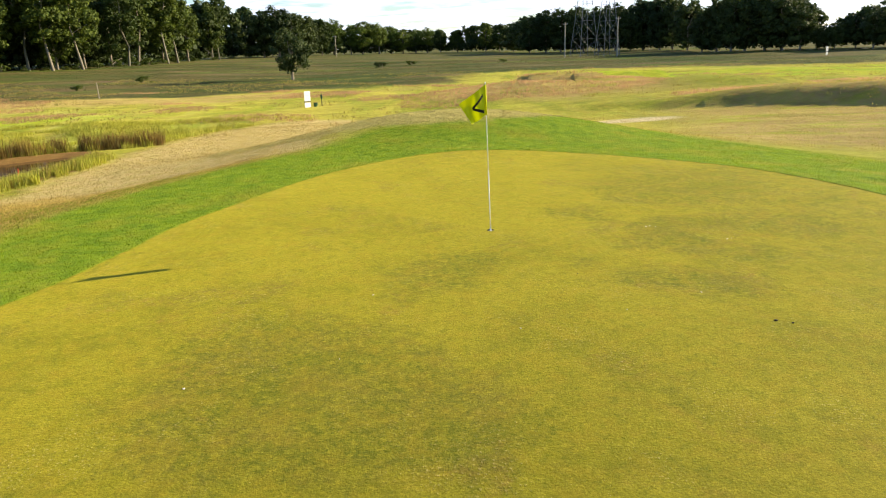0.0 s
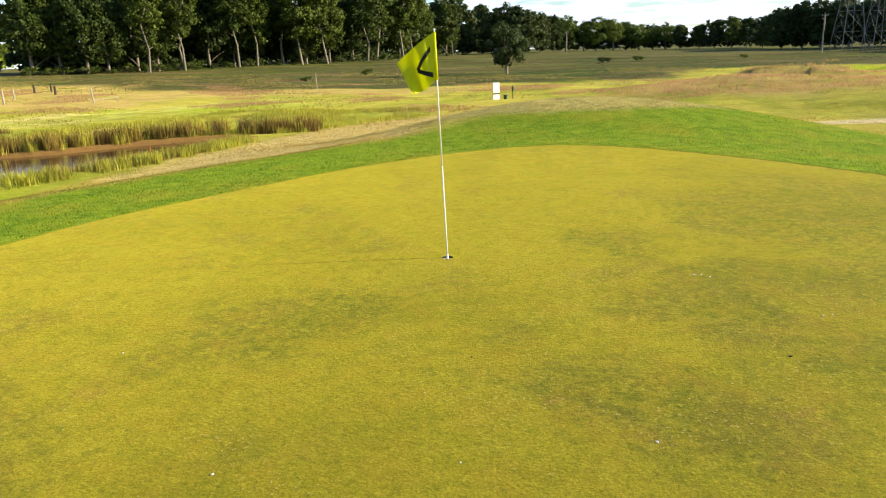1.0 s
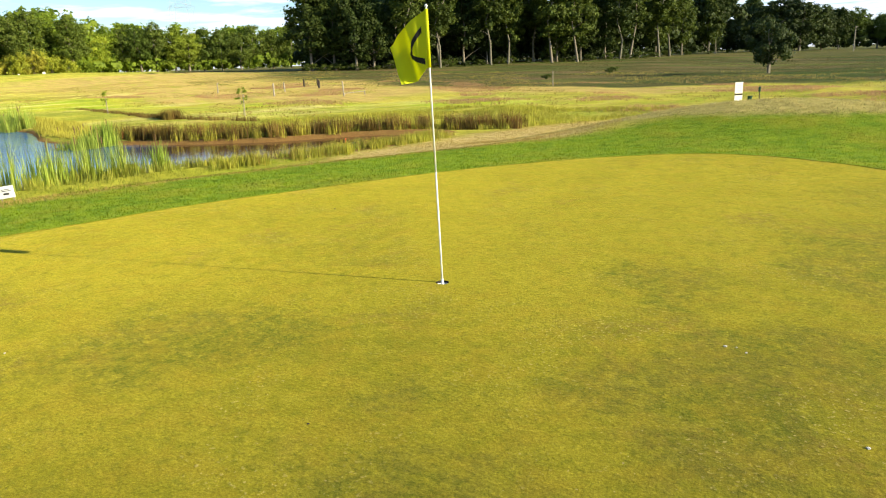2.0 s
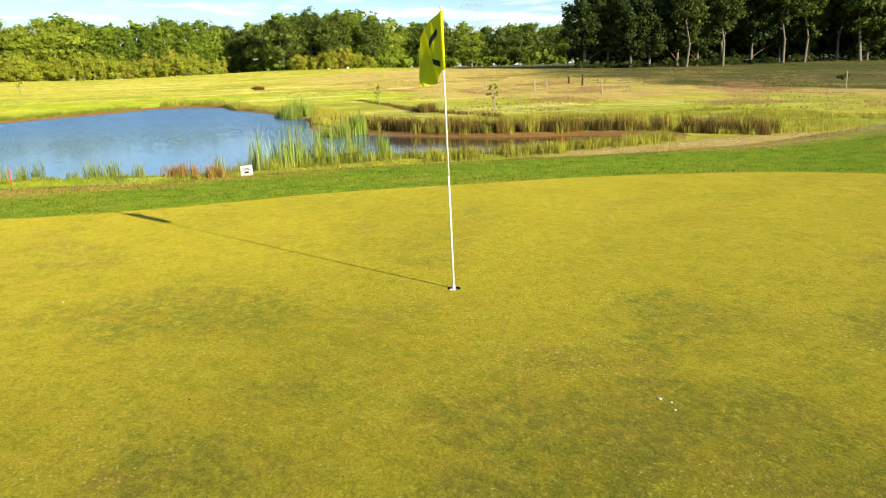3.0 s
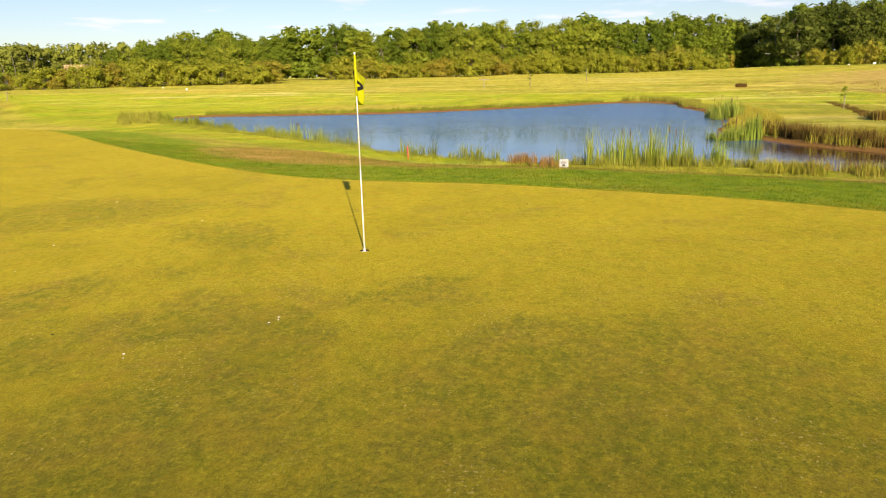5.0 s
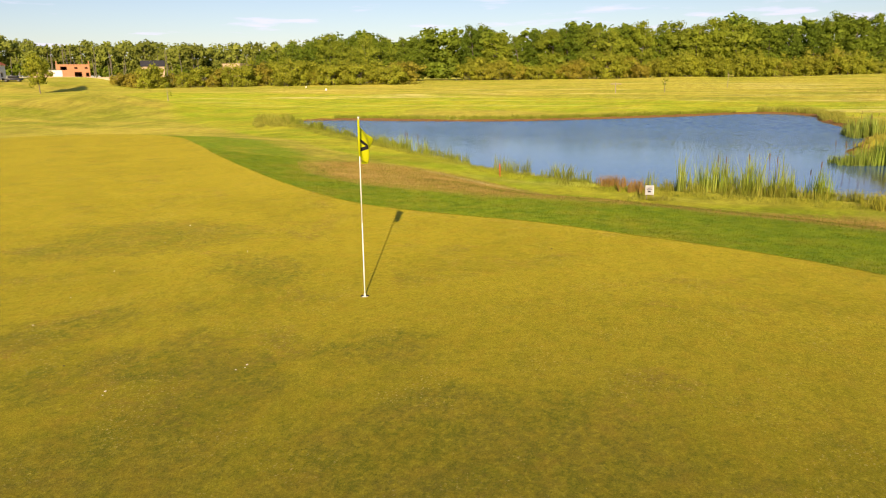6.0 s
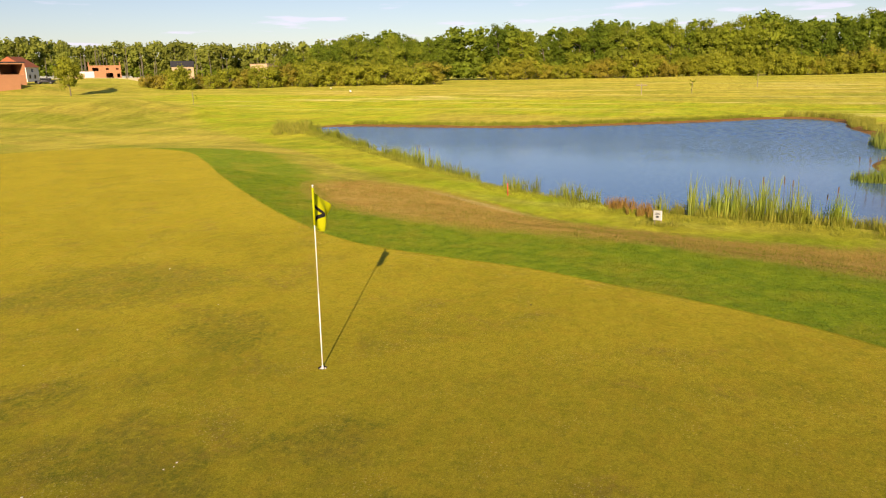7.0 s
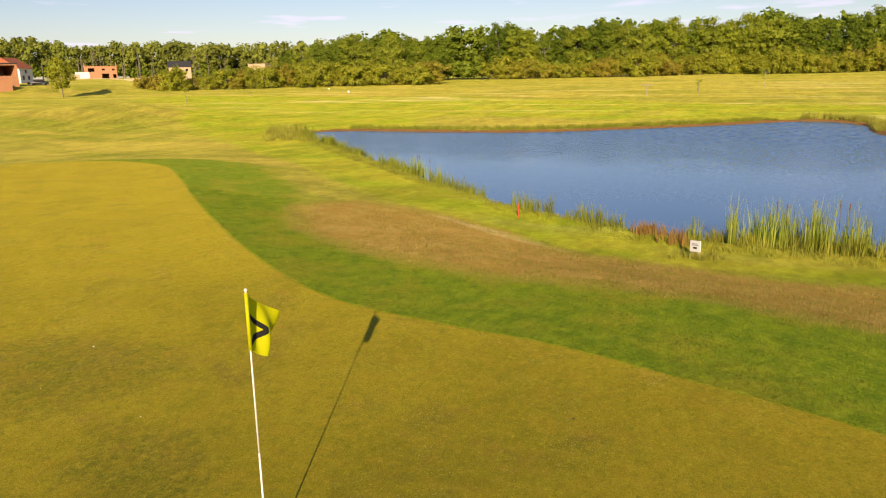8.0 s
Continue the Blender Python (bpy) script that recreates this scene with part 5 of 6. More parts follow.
# sedge at the far corner and the tips of the pond
for seed, line, n, o0, o1, h, mat, name in ((51, [(-51, 12.7), (-58, 12.3), (-63, 12.9), (-67.5, 11), (-68, 8)], 260, -0.2, 1.6, 0.75, BLADE_REED, "corner_sedge"),
                                            (53, [(-41, -28), (-45, -31), (-49, -33.2)], 95, -1.6, 1.4, 0.85, BLADE_REED, "south_reeds"),
                                            (55, [(-62, 25.6), (-50, 23.2), (-40, 20.8), (-31, 21.5)], 150, -0.4, 0.4, 0.35, BLADE_BROWN, "ditch_sedge"),
                                            (57, [(-41.5, 21.6), (-38, 20.6)], 80, -0.5, 0.6, 0.75, BLADE_BROWN, "ditch_rushes"),
                                            (59, [(-114, 29.5), (-104, 27.5)], 90, -0.6, 0.6, 0.7, BLADE_BROWN, "meadow_rushes"),
                                            (61, [(-30, 11.2), (-34, 11.4), (-40, 13.6), (-50, 13.8)], 420, -0.5, 1.8, 0.6, BLADE_STRAW, "spit_grass")):
    c = along(seed, line, n, o0, o1)
    v, f = clumps(seed + 1, c, 20, 0.22, np.random.default_rng(seed).uniform(h * 0.4, h * 1.1, len(c)), 0.025, 0.3)
    stuff(name, v, f, mat, "tall sedge and grass at the water", "sedge")
FAR_BANK = [(-50.6, -29), (-51, -22), (-51.8, -14), (-54, -9), (-58.5, -2.5), (-62.5, 2.5), (-66.3, 6.5)]
c = along(63, FAR_BANK, 900, -3.2, -0.6, 0.15)
v, f = clumps(64, c, 14, 0.25, np.random.default_rng(14).uniform(0.2, 0.5, len(c)), 0.03, 0.45)
stuff("far_bank_grass", v, f, BLADE_REED, "short uneven grass on the far bank", "grass")
# tall rough grass between the worn strip and the inlet and beyond it
base = scatter(65, 9000, -30, -6, 13, 38, lambda x, y, g, f, d, p: (p < -0.6) & (d < -0.3) & (f < -1.5) & (wobble(x, y, 2.3) > -0.25) & (x < -8 - 0.1 * (y - 20)))
v, f = clumps(66, base, 11, 0.22, np.random.default_rng(4).uniform(0.12, 0.36, len(base)), 0.02, 0.45)
stuff("rough_grass", v, f, BLADE_STRAW, "yellow-green uncut rough grass", "grass")
base = scatter(67, 2600, -24, -7, 13, 34, lambda x, y, g, f, d, p: (p < -0.6) & (d < -0.2) & (f < -1.5) & (wobble(x, y, 1.7, 2.0) > 0.15))
v, f = clumps(68, base, 14, 0.2, 0.32, 0.02, 0.45)
stuff("rough_grass", v, f, BLADE_REED, "green uncut rough grass in patches", "grass")
# meadow tufts further out
base = scatter(69, 20000, -130, 60, 24, 110, lambda x, y, g, f, d, p: (p < -2) & (wobble(x, y, 6.5, 1.0) > 0.0) & (np.hypot(x, y) > 30))
v, f = clumps(70, base, 5, 0.45, np.random.default_rng(6).uniform(0.06, 0.22, len(base)), 0.06, 0.7)
stuff("meadow_grass", v, f, leafy("meadow_blade", (0.42, 0.29, 0.10), (0.36, 0.33, 0.06), (0.42, 0.29, 0.10), 0.4), "dry reddish meadow grass", "grass")


# heath: low dull tufts
base = scatter(83, 34000, -150, 70, 62, 190, lambda x, y, g, f, d, p: (heath_of(x, y) > 0.62) & (wobble(x, y, 9.0, 2.0) > -0.3))
v, f = clumps(84, base, 4, 0.7, np.random.default_rng(7).uniform(0.06, 0.16, len(base)), 0.07, 1.2)
stuff("heath_grass", v, f, leafy("heath_blade", (0.085, 0.100, 0.020), (0.125, 0.105, 0.040), (0.085, 0.100, 0.020), 0.3, 0.6, 1.2, 0.12), "dull green and brown heath grass", "grass")
base = scatter(85, 48000, -85, 40, 36, 76, lambda x, y, g, f, d, p: (wobble(x, y, 5.0, 3.0) > 0.3) | (hump(x, y, 5, 50, 0, 9, 7, 5) > 0.4))
v, f = clumps(86, base, 5, 0.35, np.random.default_rng(9).uniform(0.10, 0.26, len(base)), 0.03, 0.5)
stuff("hair_grass", v, f, leafy("hair_grass_blade", (0.50, 0.30, 0.15), (0.50, 0.38, 0.14), (0.50, 0.30, 0.15), 0.5, 0.7, 1.2, 0.2), "reddish flowering grass in drifts", "grass")


base = scatter(87, 15000, 6, 42, 12, 46, lambda x, y, g, f, d, p: (f < -0.3))
v, f = clumps(88, base, 5, 0.25, np.random.default_rng(10).uniform(0.03, 0.10, len(base)), 0.014, 0.9)
stuff("dry_rough", v, f, leafy("dry_rough_blade", (0.42, 0.25, 0.07), (0.40, 0.34, 0.06), (0.42, 0.25, 0.07), 0.5, 0.7, 1.2, 0.3, (0.24, 0.29, 0.02)), "orange-brown dry rough grass with green drifts", "grass")


# ---------- things ----------
def build_tee_sign(x, y, turn, h=1.25):
    ob = empty("tee_sign", pose(x, y, ground_z(x, y), 0, 0, turn), "white two-panel information board beside the next tee", "sign")
    w = h * 0.22
    for sx in (-1, 1):
        part("post", box(sx * w * 0.8 - 0.02, sx * w * 0.8 + 0.02, 0.012, 0.05, -0.2, h, 0.004), DARK_WOOD, ob)
    up = part("upper_panel", box(-w, w, -0.02, 0.01, h * 0.41, h, 0.006), WHITE_BOARD, ob, "white upper panel")
    part("lower_panel", box(-w, w, -0.02, 0.01, 0.02, h * 0.31, 0.006), WHITE_BOARD, ob, "white lower panel")
    part("strap", box(-w * 0.95, w * 0.95, -0.012, 0.012, h * 0.33, h * 0.39), DARK_WOOD, ob, "brown band between the panels")
    b = bmesh.new()
    for k in range(4):
        bm_box(b, -w * 0.6, w * (0.55 - 0.12 * (k % 2)), -0.026, -0.022, h * (0.55 + 0.09 * k), h * (0.565 + 0.09 * k))
    part("text_bars", b, plain("grey_print", (0.5, 0.5, 0.5), 0.6), up)


build_tee_sign(-11.55, 46.0, 46)
x, y = at_az((-0.55, -10.2), 62.9, 160)
build_tee_sign(x, y, 30, 1.5)

PLASTIC_GREEN = plain("green_plastic", (0.03, 0.09, 0.04), 0.5, 0.1)
ob = empty("ball_washer", pose(-10.85, 48.3, ground_z(-10.85, 48.3)), "dark ball washer on a post near the tee board", "ball washer")
part("post", rod((0, 0, -0.2), (0, 0, 0.62), 0.03, 0.03, 10), DARK_WOOD, ob)
part("head", box(-0.07, 0.07, -0.07, 0.07, 0.6, 0.92, 0.02), PLASTIC_GREEN, ob, "dark green housing")
part("handle", rod((0, 0, 0.9), (0, 0, 1.02), 0.02, 0.025, 8), DARK_WOOD, ob)
ob = empty("litter_bin", pose(-11.2, 47.4, ground_z(-11.2, 47.4)), "small dark green bin near the tee board", "bin")
b = bmesh.new()
bm_rod(b, (0, 0, 0), (0, 0, 0.30), 0.13, 0.16, 14)
part("body", b, PLASTIC_GREEN, ob)
part("rim", rod((0, 0, 0.3), (0, 0, 0.325), 0.172, 0.172, 14), DARK_WOOD, ob)


def build_pond_sign():
    x, y = -15.0, 2.2
    z = ground_z(x, y)
    ob = empty("notice_sign", pose(x, y, z, 0, 0, 46) @ pose(0, 0, 0, -6, -7, 0), "small white notice board at the pond edge", "sign")
    top = -0.755 - z
    for sx in (-0.14, 0.14):
        part("stake", box(sx - 0.014, sx + 0.014, 0.008, 0.03, -0.2, top - 0.02, 0.003), GREY_WOOD, ob)
    board = part("board", box(-0.185, 0.185, -0.012, 0.008, top - 0.29, top, 0.006), WHITE_BOARD, ob, "white board")
    b = bmesh.new()
    bm_box(b, -0.06, 0.07, -0.016, -0.0135, top - 0.21, top - 0.165)
    bm_box(b, -0.12, 0.12, -0.016, -0.0135, top - 0.125, top - 0.112)
    bm_box(b, -0.10, 0.09, -0.016, -0.0135, top - 0.09, top - 0.077)
    part("text_bars", b, BLACK_CLOTH, board, "dark printed lines")


build_pond_sign()
rg_ = np.random.default_rng(95)
spot = np.column_stack([-15.0 + rg_.normal(0, 0.28, 40), 2.2 + rg_.normal(0, 0.3, 40)])
c = np.column_stack([spot, terrain(spot[:, 0], spot[:, 1])])
v, f = clumps(96, c, 14, 0.12, rg_.uniform(0.10, 0.24, 40), 0.014, 0.4)
stuff("sign_grass", v, f, BLADE_REED, "uncut grass tufts round the foot of the notice board", "grass")


def build_stake(x, y, h, lean, mat, label):
    ob = empty("hazard_stake", pose(x, y, ground_z(x, y), lean, lean * 0.6, 30), label, "stake", "hazard stakes")
    b = box(-0.014, 0.014, -0.014, 0.014, -0.3, h, 0.004)
    bmesh.ops.create_cone(b, cap_ends=True, segments=4, radius1=0.0195, radius2=0.004, depth=0.04, matrix=Matrix.Translation((0, 0, h + 0.018)) @ Matrix.Rotation(radians(45), 4, "Z"))
    part("post", b, mat, ob)


ORANGE = plain("faded_orange_paint", (0.78, 0.13, 0.05), 0.6, 0.15, 10)
build_stake(-18.4, -3.5, 0.46, 2, RED_PAINT, "red hazard stake among the bank sedges")
build_stake(-15.0, 13.2, 0.55, 4, ORANGE, "faded orange hazard stake beside the inlet")


def build_post(x, y, h, r, mat, label, rail=None, lean=0.0, name="fence_post"):
    ob = empty(name, pose(x, y, ground_z(x, y), lean, -lean, 20), label, "post", "meadow fence posts")
    b = bmesh.new()
    bm_rod(b, (0, 0, -0.3), (0, 0, h - r * 0.5), r * 1.08, r, 9)
    bm_rod(b, (0, 0, h - r * 0.5), (0, 0, h), r, r * 0.55, 9)
    part("post", b, mat, ob)
    if rail:
        part("rail", rod((0, 0, 0.28), (rail[0], rail[1], 0.22), 0.035, 0.03, 7), mat, ob)
        part("rail_foot", rod((rail[0] * 0.97, rail[1] * 0.97, -0.2), (rail[0] * 0.97, rail[1] * 0.97, 0.3), 0.045, 0.04, 7), mat, ob)


for x, y, h, r, mat, rail, lean in ((-58.5, 44.5, 1.35, 0.09, GREY_WOOD, None, 0.5), (-63.5, 50, 1.1, 0.08, GREY_WOOD, None, 2), (-73, 47.5, 1.2, 0.07, GREY_WOOD, None, -1), (-73.5, 61.5, 1.0, 0.12, DARK_WOOD, None, 1),
                                    (-72, 62.6, 1.0, 0.1, DARK_WOOD, None, 0), (-66, 57.5, 0.95, 0.12, DARK_WOOD, None, -1), (-48, 44.6, 1.45, 0.07, GREY_WOOD, (1.5, 1.7), 3)):
    build_post(x, y, h, r, mat, "weathered grey fence post in the meadow" if mat == GREY_WOOD else "dark wooden fence post in the meadow", rail, lean)
x, y = at_az((-0.55, -10.2), 115.8, 85)
build_post(x, y, 1.7, 0.05, GREY_WOOD, "slim pale post standing in the heath", None, 1)
for eye, az, d, h in (((7.3, 4.1), -150.5, 150, 0.5), ((4.7, -2.7), 149.0, 225, 1.2), ((4.7, -2.7), 157.7, 240, 1.2), ((7.3, 4.1), -149.0, 172, 0.4), ((4.7, -2.7), 159.2, 240, 0.8)):
    x, y = at_az(eye, az, d)
    ob = empty("tee_marker", pose(x, y, ground_z(x, y), 0, 0, az), "small white board standing on the far fairway", "marker", "far white boards")
    part("board", box(-0.03, 0.03, -0.32 * h, 0.32 * h, 0.25 * h, h, 0.01), WHITE_BOARD, ob)
    part("post", box(-0.03, 0.03, -0.05, 0.05, -0.2, 0.3 * h), DARK_WOOD, ob)


def build_sapling(x, y, h, label, cross=False):
    """A thin young tree tied to a stake."""
    ob = empty("staked_sapling", pose(x, y, ground_z(x, y)), label, "young tree", "staked saplings")
    part("stake", rod((0.18, 0, -0.3), (0.18, 0, h * 0.62), 0.07 if cross else 0.032, 0.06 if cross else 0.028, 8), GREY_WOOD, ob, "pale wooden stake")
    if cross:
        part("crossbar", rod((0.18, -0.9, h * 0.52), (0.18, 0.9, h * 0.52), 0.075, 0.075, 8), GREY_WOOD, ob, "pale crossbar")
        return
    wv, wf, lv, lf = tree_parts(int(abs(x * 7 + y)), h, h * 0.2, 0.3, 14, 12, 0.13, 0.006)
    for nm, v, f, mat in (("trunk", wv, wf, BARK), ("crown", lv, lf, LEAF_OLIVE)):
        c = new(nm, tri_mesh(nm, v, f, mat))
        c.parent = ob


for eye, az, d, h, cross in (((7.3, 4.1), -172.9, 128, 3.0, True), ((7.3, 4.1), -176.5, 128, 3.0, False), ((7.3, 4.1), 179.1, 150, 4.2, False), ((4.7, -2.7), 146.5, 50, 2.3, False), ((4.7, -2.7), 155.5, 62, 1.9, False),
                             ((7.3, 4.1), -138.9, 120, 3.0, False)):
    x, y = at_az(eye, az, d)
    build_sapling(x, y, h, "thin young tree tied to a wooden stake" if not cross else "pale wooden stake with a crossbar", cross)


# pylons and poles
def build_pylon(x, y, h, w, turn, label, arms=True, taper=0.78, steel=None):
    steel = steel or STEEL
    ob = empty("power_pylon", pose(x, y, ground_z(x, y), 0, 0, turn), label, "pylon", "power pylons")
    waist = h * 0.62

    def half(z):
        return w / 2 * (1 - taper * min(1, z / waist)) if z < waist else w / 2 * (1 - taper) * (1 - 0.5 * (z - waist) / (h - waist))

    levels = [0, 0.13, 0.26, 0.38, 0.50, 0.62, 0.70, 0.78, 0.86, 0.93, 1.0]
    for sx, sy in ((1, 1), (-1, 1), (-1, -1), (1, -1)):
        b = bmesh.new()
        for a, c in zip(levels, levels[1:]):
            bm_rod(b, (sx * half(a * h), sy * half(a * h), a * h), (sx * half(c * h), sy * half(c * h), c * h), 0.08, 0.07, 4)
        part("leg", b, steel, ob)
    for axis in range(4):
        b = bmesh.new()
        rot = Matrix.Rotation(radians(90 * axis), 3, "Z")
        for a, c in zip(levels, levels[1:]):
            p0, p1 = half(a * h), half(c * h)
            for s in (1, -1):
                bm_rod(b, rot @ Vector((s * p0, p0, a * h)), rot @ Vector((-s * p1, p1, c * h)), 0.028, 0.028, 4)
            bm_rod(b, rot @ Vector((p1, p1, c * h)), rot @ Vector((-p1, p1, c * h)), 0.028, 0.028, 4)
        part("lattice", b, steel, ob)
    if arms:
        for z, r in ((0.68, 0.30), (0.80, 0.36), (0.92, 0.26)):
            b = bmesh.new()
            for s in (1, -1):
                bm_rod(b, (0, 0, z * h), (s * r * h * 0.5, 0, z * h), 0.10, 0.05, 4)
                bm_rod(b, (0, 0, (z + 0.05) * h), (s * r * h * 0.5, 0, z * h), 0.08, 0.05, 4)
                bm_rod(b, (s * r * h * 0.48, 0, z * h), (s * r * h * 0.48, 0, z * h - 1.6), 0.08, 0.08, 5)
            part("crossarm", b, steel, ob)


x, y = at_az((-0.55, -10.2), 79.55, 195)
build_pylon(x, y, 34, 5.4, 20, "grey lattice power pylon before the dark trees")
x, y = at_az((-0.55, -10.2), 77.85, 200)
build_pylon(x, y, 34, 4.8, 20, "grey lattice power pylon before the dark trees")
# far pylon: its steel is coloured paler to stand in for haze
x, y = at_az((4.7, -2.7), 148.0, 560)
build_pylon(x, y, 64, 22, 40, "distant lattice power pylon rising above the woods, haze put into its pale colour", True, 0.42, plain("hazed_steel", (0.52, 0.53, 0.56), 0.6, 0.2, 2, metal=0.2))
for eye, az, d, h in (((-0.55, -10.2), 81.0, 190, 8.5), ((-0.55, -10.2), 77.1, 190, 9.5), ((-0.55, -10.2), 98.6, 280, 7.8)):
    x, y = at_az(eye, az, d)
    ob = empty("utility_pole", pose(x, y, ground_z(x, y), 0, 0, 20), "grey wooden utility pole before the tree line", "pole", "utility poles")
    part("pole", rod((0, 0, -0.5), (0, 0, h), 0.19, 0.13, 9), GREY_WOOD, ob)
    part("crossarm", box(-0.7, 0.7, -0.06, 0.06, h - 0.5, h - 0.38), GREY_WOOD, ob)
    b = bmesh.new()
    for s in (-0.6, 0, 0.6):
        bm_rod(b, (s, 0, h - 0.4), (s, 0, h - 0.18), 0.06, 0.04, 8)
    part("insulators", b, WHITE_BOARD, ob)


# ---------- houses on the building plots ----------
BRICK = plain("orange_block", (0.50, 0.245, 0.125), 0.9, 0.2, 3, bump=0.4)
RENDER_WALL = plain("cream_render", (0.56, 0.42, 0.27), 0.9, 0.12, 2)
WHITE_WALL = plain("white_render", (0.75, 0.73, 0.70), 0.9, 0.1, 2)
SLATE = plain("dark_slate", (0.05, 0.05, 0.055), 0.7, 0.25, 2, bump=0.3)
CLAY = plain("clay_tiles", (0.40, 0.13, 0.06), 0.85, 0.25, 2, bump=0.3)
PANE = plain("dark_pane", (0.02, 0.022, 0.025), 0.15, 0.1)
CAR_PAINT = plain("dark_car_paint", (0.03, 0.032, 0.038), 0.25, 0.05, 3, metal=0.3)
TYRE = plain("tyre_rubber", (0.02, 0.02, 0.02), 0.9)


def wall_with_openings(w, h, thick, holes):
    """A wall along x from 0 to w with its outer face at y = 0; holes are x0, x1, z0, z1."""
    b = bmesh.new()
    xs = sorted({0, w, *[q for k in holes for q in k[:2]]})
    zs = sorted({0, h, *[q for k in holes for q in k[2:]]})
    for x0, x1 in zip(xs, xs[1:]):
        for z0, z1 in zip(zs, zs[1:]):
            cx, cz = (x0 + x1) / 2, (z0 + z1) / 2
            if not any(k[0] < cx < k[1] and k[2] < cz < k[3] for k in holes):
                bm_box(b, x0, x1, 0, thick, z0, z1)
    bmesh.ops.remove_doubles(b, verts=b.verts[:], dist=0.001)
    return b


def build_house(eye, az, d, w, depth, h, mat, holes, label, roof=None, rise=2.4, roof_mat=None, glazed=False, gables=0.0, turn=0.0, sink=0.2):
    """A house whose long front looks at eye; holes are openings of the front."""
    x, y = at_az(eye, az, d)
    ob = empty("house", pose(x, y, ground_z(x, y) - sink, 0, 0, az - 90 + turn), label, "house", "houses on the building plots")
    t = 0.3
    o = part("wall", wall_with_openings(w, h, t, holes), mat, ob)
    o.matrix_basis = pose(-w / 2, 0, 0)
    o = part("wall", wall_with_openings(w, h, t, []), mat, ob)
    o.matrix_basis = pose(-w / 2, depth - t, 0)
    for s in (-1, 1):
        part("wall", box(s * w / 2 - (t if s > 0 else 0), s * w / 2 + (t if s < 0 else 0), t, depth - t, 0, h), mat, ob)
    part("floor_slab", box(-w / 2 + t, w / 2 - t, t, depth - t, h * 0.46, h * 0.5), mat, ob)
    if glazed:
        for k in holes:
            win = part("window", box(k[0] - w / 2, k[1] - w / 2, 0.12, 0.16, k[2], k[3]), PANE, ob, "dark glazed window")
            part("frame", box(k[0] - w / 2, k[1] - w / 2, 0.08, 0.12, k[3] - 0.08, k[3]), WHITE_BOARD, win)
    for s in ((-1, 1) if gables else ()):
        b = bmesh.new()
        bm_box(b, s * w / 2 - (t if s > 0 else 0), s * w / 2 + (t if s < 0 else 0), depth * 0.35, depth * 0.65, h, h + gables)
        part("gable", b, mat, ob)
    if roof == "pitched":
        b = bmesh.new()
        e = 0.4
        pts = [(-w / 2 - e, -e, h - 0.1), (w / 2 + e, -e, h - 0.1), (w / 2 + e, depth + e, h - 0.1), (-w / 2 - e, depth + e, h - 0.1), (-w / 2 - e, depth / 2, h + rise), (w / 2 + e, depth / 2, h + rise)]
        v = [b.verts.new(p0) for p0 in pts]
        for q in ((0, 1, 5, 4), (2, 3, 4, 5), (0, 4, 3), (1, 2, 5), (3, 2, 1, 0)):
            b.faces.new([v[i] for i in q])
        part("roof", b, roof_mat, ob)
    elif roof == "flat":
        part("roof", box(-w / 2 - 0.15, w / 2 + 0.15, -0.15, depth + 0.15, h, h + 0.25, 0.03), roof_mat, ob)
    return ob


E65 = (7.3, 4.1)
# the roofless shell gets an added flat slab that keeps sun out of its rooms
build_house(E65, -132.95, 290, 10.6, 8, 4.3, BRICK, [(1.3, 3.3, 2.6, 3.8), (5.7, 6.7, 3.0, 3.6), (5.6, 7.9, 0.2, 1.9), (9.2, 10.2, 0.3, 1.7), (9.0, 9.9, 3.0, 3.6)], "unfinished house shell of orange blocks, a flat slab added on top to darken its inside", "flat", 0, BRICK, gables=1.5)
build_house(E65, -126.9, 195, 8.6, 9, 5.3, BRICK, [(3.4, 8.2, 2.7, 5.0)], "unfinished flat-roofed house of orange blocks", "flat", 0, SLATE, turn=16)
build_house(E65, -126.4, 186, 9, 6, 2.8, BRICK, [(0.8, 3.4, 0.1, 2.0)], "single-storey block annex of an unfinished house", turn=16)
build_house(E65, -128.5, 235, 6, 9, 4.2, WHITE_WALL, [(1.0, 2.1, 1, 2.2), (3.5, 4.6, 1, 2.2), (2.4, 3.4, 2.8, 3.8)], "white house with an orange tiled roof", "pitched", 2.8, CLAY, True, turn=60)
build_house(E65, -138.15, 330, 8.8, 8, 5.2, RENDER_WALL, [(1.2, 2.2, 3.3, 4.4), (3.8, 5.2, 3.5, 4.2), (6.6, 7.6, 3.3, 4.4)], "cream house with a dark slate roof", "pitched", 2.4, SLATE, True, sink=-1.4)
build_house(E65, -143.6, 300, 7.5, 9, 7.6, RENDER_WALL, [(1.6, 2.7, 4.4, 5.8), (4.6, 5.8, 4.4, 5.8)], "tall cream house under construction among trees", "flat", 0, RENDER_WALL, True, turn=-30, sink=0.9)
build_house(E65, -150.0, 280, 13, 6, 4.6, RENDER_WALL, [(2, 3.4, 2.2, 3.6), (8, 9.4, 2.2, 3.6)], "low cream house half hidden by trees", "flat", 0, CLAY, True)
build_house(E65, -155.0, 275, 16, 6, 4.4, RENDER_WALL, [(2, 3.4, 2.2, 3.6), (11, 12.4, 2.2, 3.6)], "low cream house half hidden by trees", "flat", 0, CLAY, True)

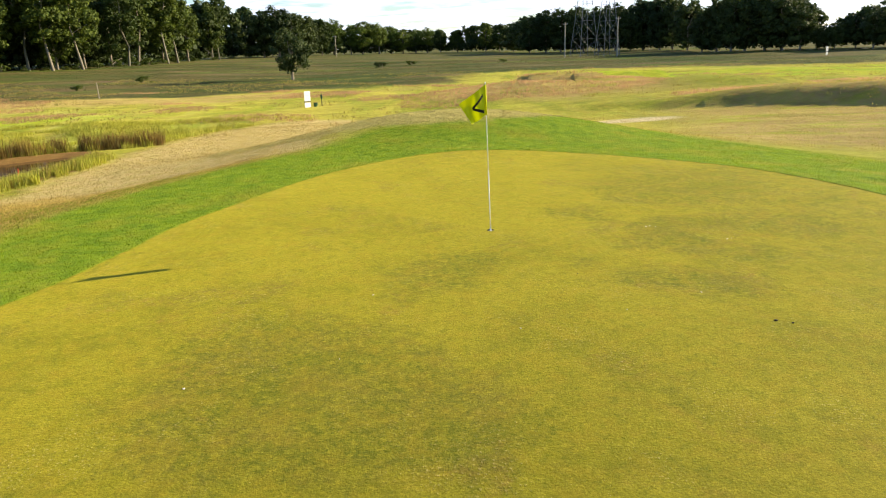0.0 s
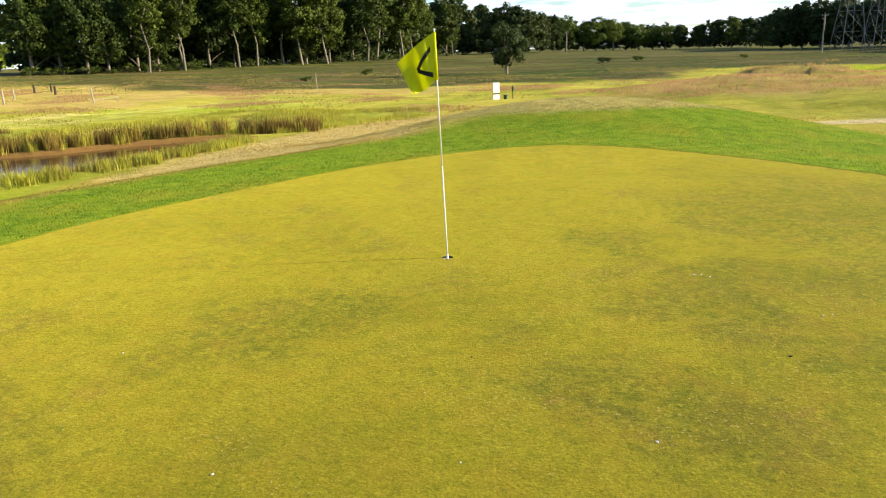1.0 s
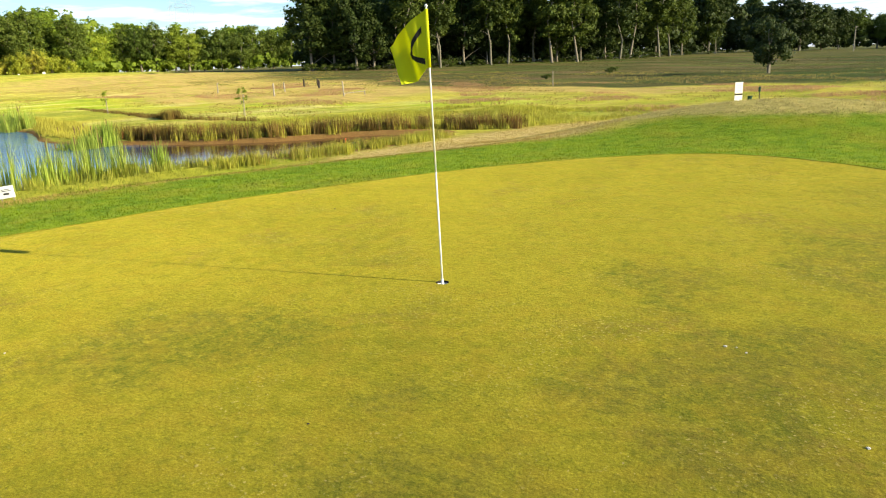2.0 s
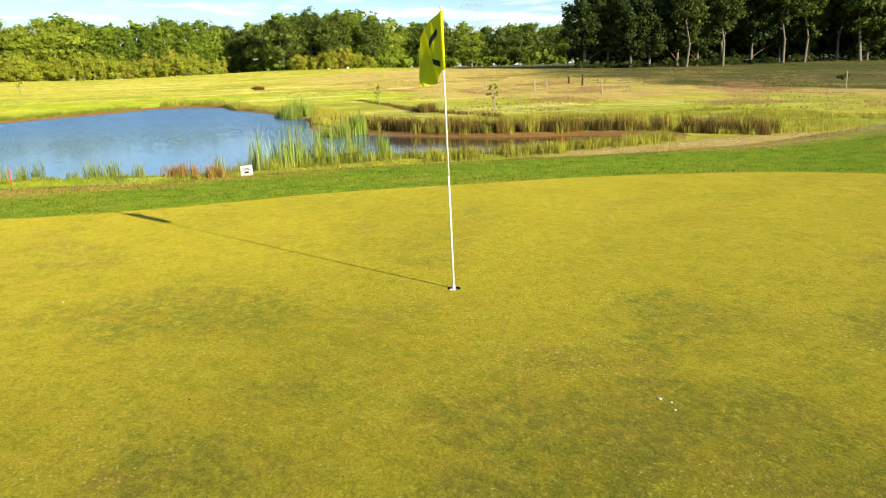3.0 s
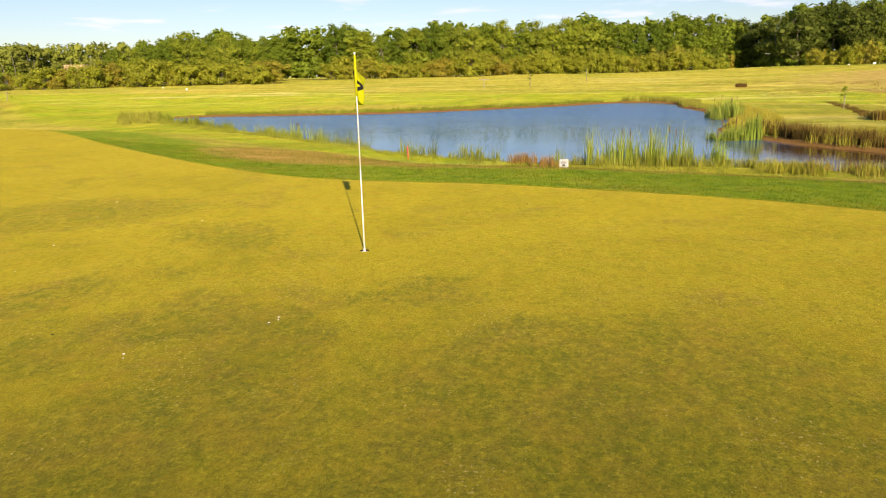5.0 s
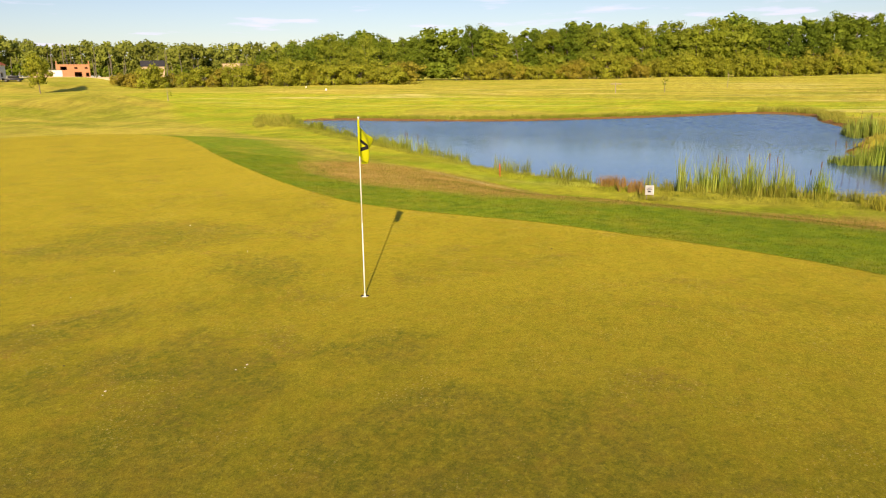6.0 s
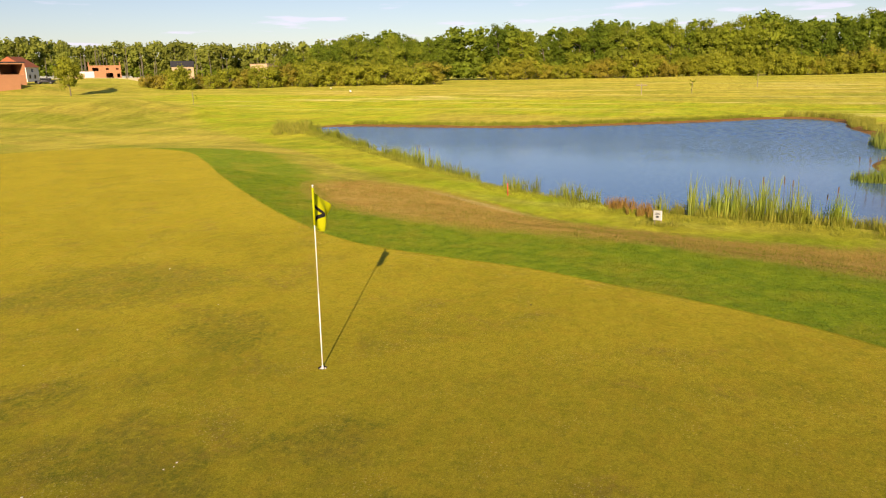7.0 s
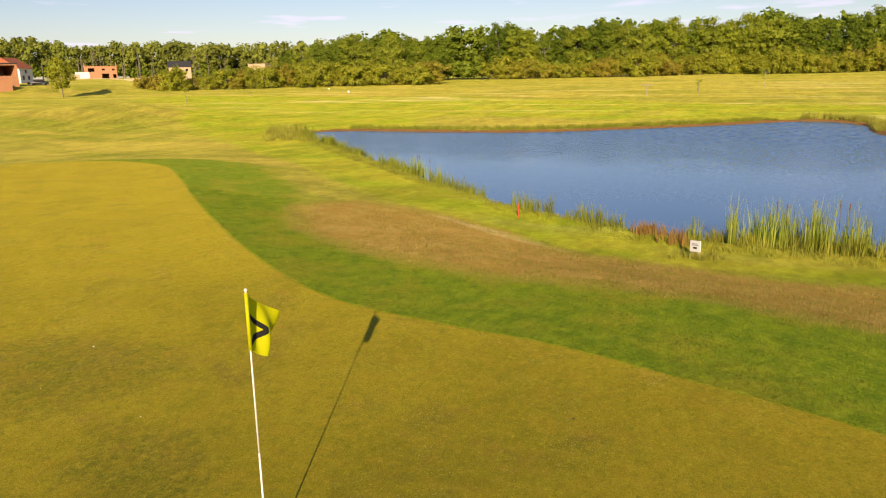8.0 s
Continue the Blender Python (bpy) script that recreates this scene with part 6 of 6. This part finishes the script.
# site walls and a white cabin before the shell
x, y = at_az(E65, -131.8, 280)
ob = empty("site_cabin", pose(x, y, ground_z(x, y), 0, 0, -133.9 - 90), "white site cabin before the unfinished house", "cabin")
part("body", box(-2.2, 2.2, -1.2, 1.2, 0.1, 2.2, 0.05), WHITE_WALL, ob)
part("door", box(-0.5, 0.4, 1.2, 1.24, 0.15, 2.0), STEEL, ob)
part("roof", box(-2.3, 2.3, -1.3, 1.3, 2.2, 2.3), STEEL, ob)
for az, d, w in ((-135.6, 285, 12), (-130.9, 270, 7)):
    x, y = at_az(E65, az, d)
    ob = empty("garden_wall", pose(x, y, ground_z(x, y), 0, 0, az - 90), "pale masonry wall round a building plot", "wall")
    part("masonry", box(-w / 2, w / 2, -0.12, 0.12, -0.3, 1.5, 0.02), RENDER_WALL, ob)
    part("coping", box(-w / 2 - 0.05, w / 2 + 0.05, -0.17, 0.17, 1.5, 1.58), RENDER_WALL, ob)


def build_car(x, y, turn):
    ob = empty("parked_car", pose(x, y, ground_z(x, y), 0, 0, turn), "dark parked car beside the building plots", "car")
    b = box(-2.1, 2.1, -0.85, 0.85, 0.3, 0.85, 0.12)
    part("body", b, CAR_PAINT, ob, "", True)
    b = box(-1.3, 0.9, -0.72, 0.72, 0.84, 1.42, 0.16)
    cab = part("cabin", b, CAR_PAINT, ob)
    for s in (-1, 1):
        part("side_window", box(-1.05, 0.65, s * 0.725 - 0.01, s * 0.725 + 0.01, 0.92, 1.26, 0.004), PANE, cab)
    for sx in (-1.3, 1.3):
        for sy in (-0.78, 0.78):
            w = part("wheel", rod((sx, sy - 0.1, 0.32), (sx, sy + 0.1, 0.32), 0.32, 0.32, 16), TYRE, ob)
            part("rim", rod((sx, sy - 0.105, 0.32), (sx, sy + 0.105, 0.32), 0.19, 0.19, 12), STEEL, w)


x, y = at_az(E65, -129.2, 200)
build_car(x, y, -131.7 + 80)


# ---------- small litter on the green ----------
CHIP = plain("pale_chip", (0.72, 0.68, 0.60), 0.8, 0.2, 30)
DARK_CHIP = plain("dark_chip", (0.05, 0.04, 0.03), 0.9, 0.2, 30)


def build_chip(x, y, size, mat, label, seed):
    rg = random.Random(seed)
    b = bmesh.new()
    bmesh.ops.create_icosphere(b, subdivisions=2, radius=size)
    for q in b.verts:
        q.co *= rg.uniform(0.7, 1.2)
        q.co.z *= 0.45
    me = bpy.data.meshes.new("grass_chip")
    b.to_mesh(me)
    b.free()
    me.materials.append(mat)
    ob = new("grass_chip", me)
    ob.matrix_basis = pose(x, y, ground_z(x, y) + size * 0.3, 0, 0, rg.uniform(0, 360))
    tagged(ob, label, "debris", "debris on the green")


for k, (x, y, s) in enumerate(((2.27, -0.09, 0.022), (2.33, -0.07, 0.014), (2.40, -0.12, 0.016), (-2.82, -4.9, 0.024), (2.1, -2.96, 0.018), (0.07, -3.82, 0.018), (-1.47, -2.72, 0.016), (3.15, -0.9, 0.02),
                               (3.22, -0.86, 0.012), (-1.6, -4.4, 0.012), (1.2, -3.4, 0.012))):
    build_chip(x, y, s * 0.5, CHIP, "tiny pale chip lying on the mown green", 60 + k)
for k, (x, y, s) in enumerate(((2.85, -1.7, 0.018), (-3.04, 1.65, 0.02), (0.9, -2.2, 0.012), (2.52, -3.82, 0.030), (2.65, -3.89, 0.022))):
    build_chip(x, y, s * 0.6, DARK_CHIP, "tiny dark crumb lying on the mown green", 80 + k)
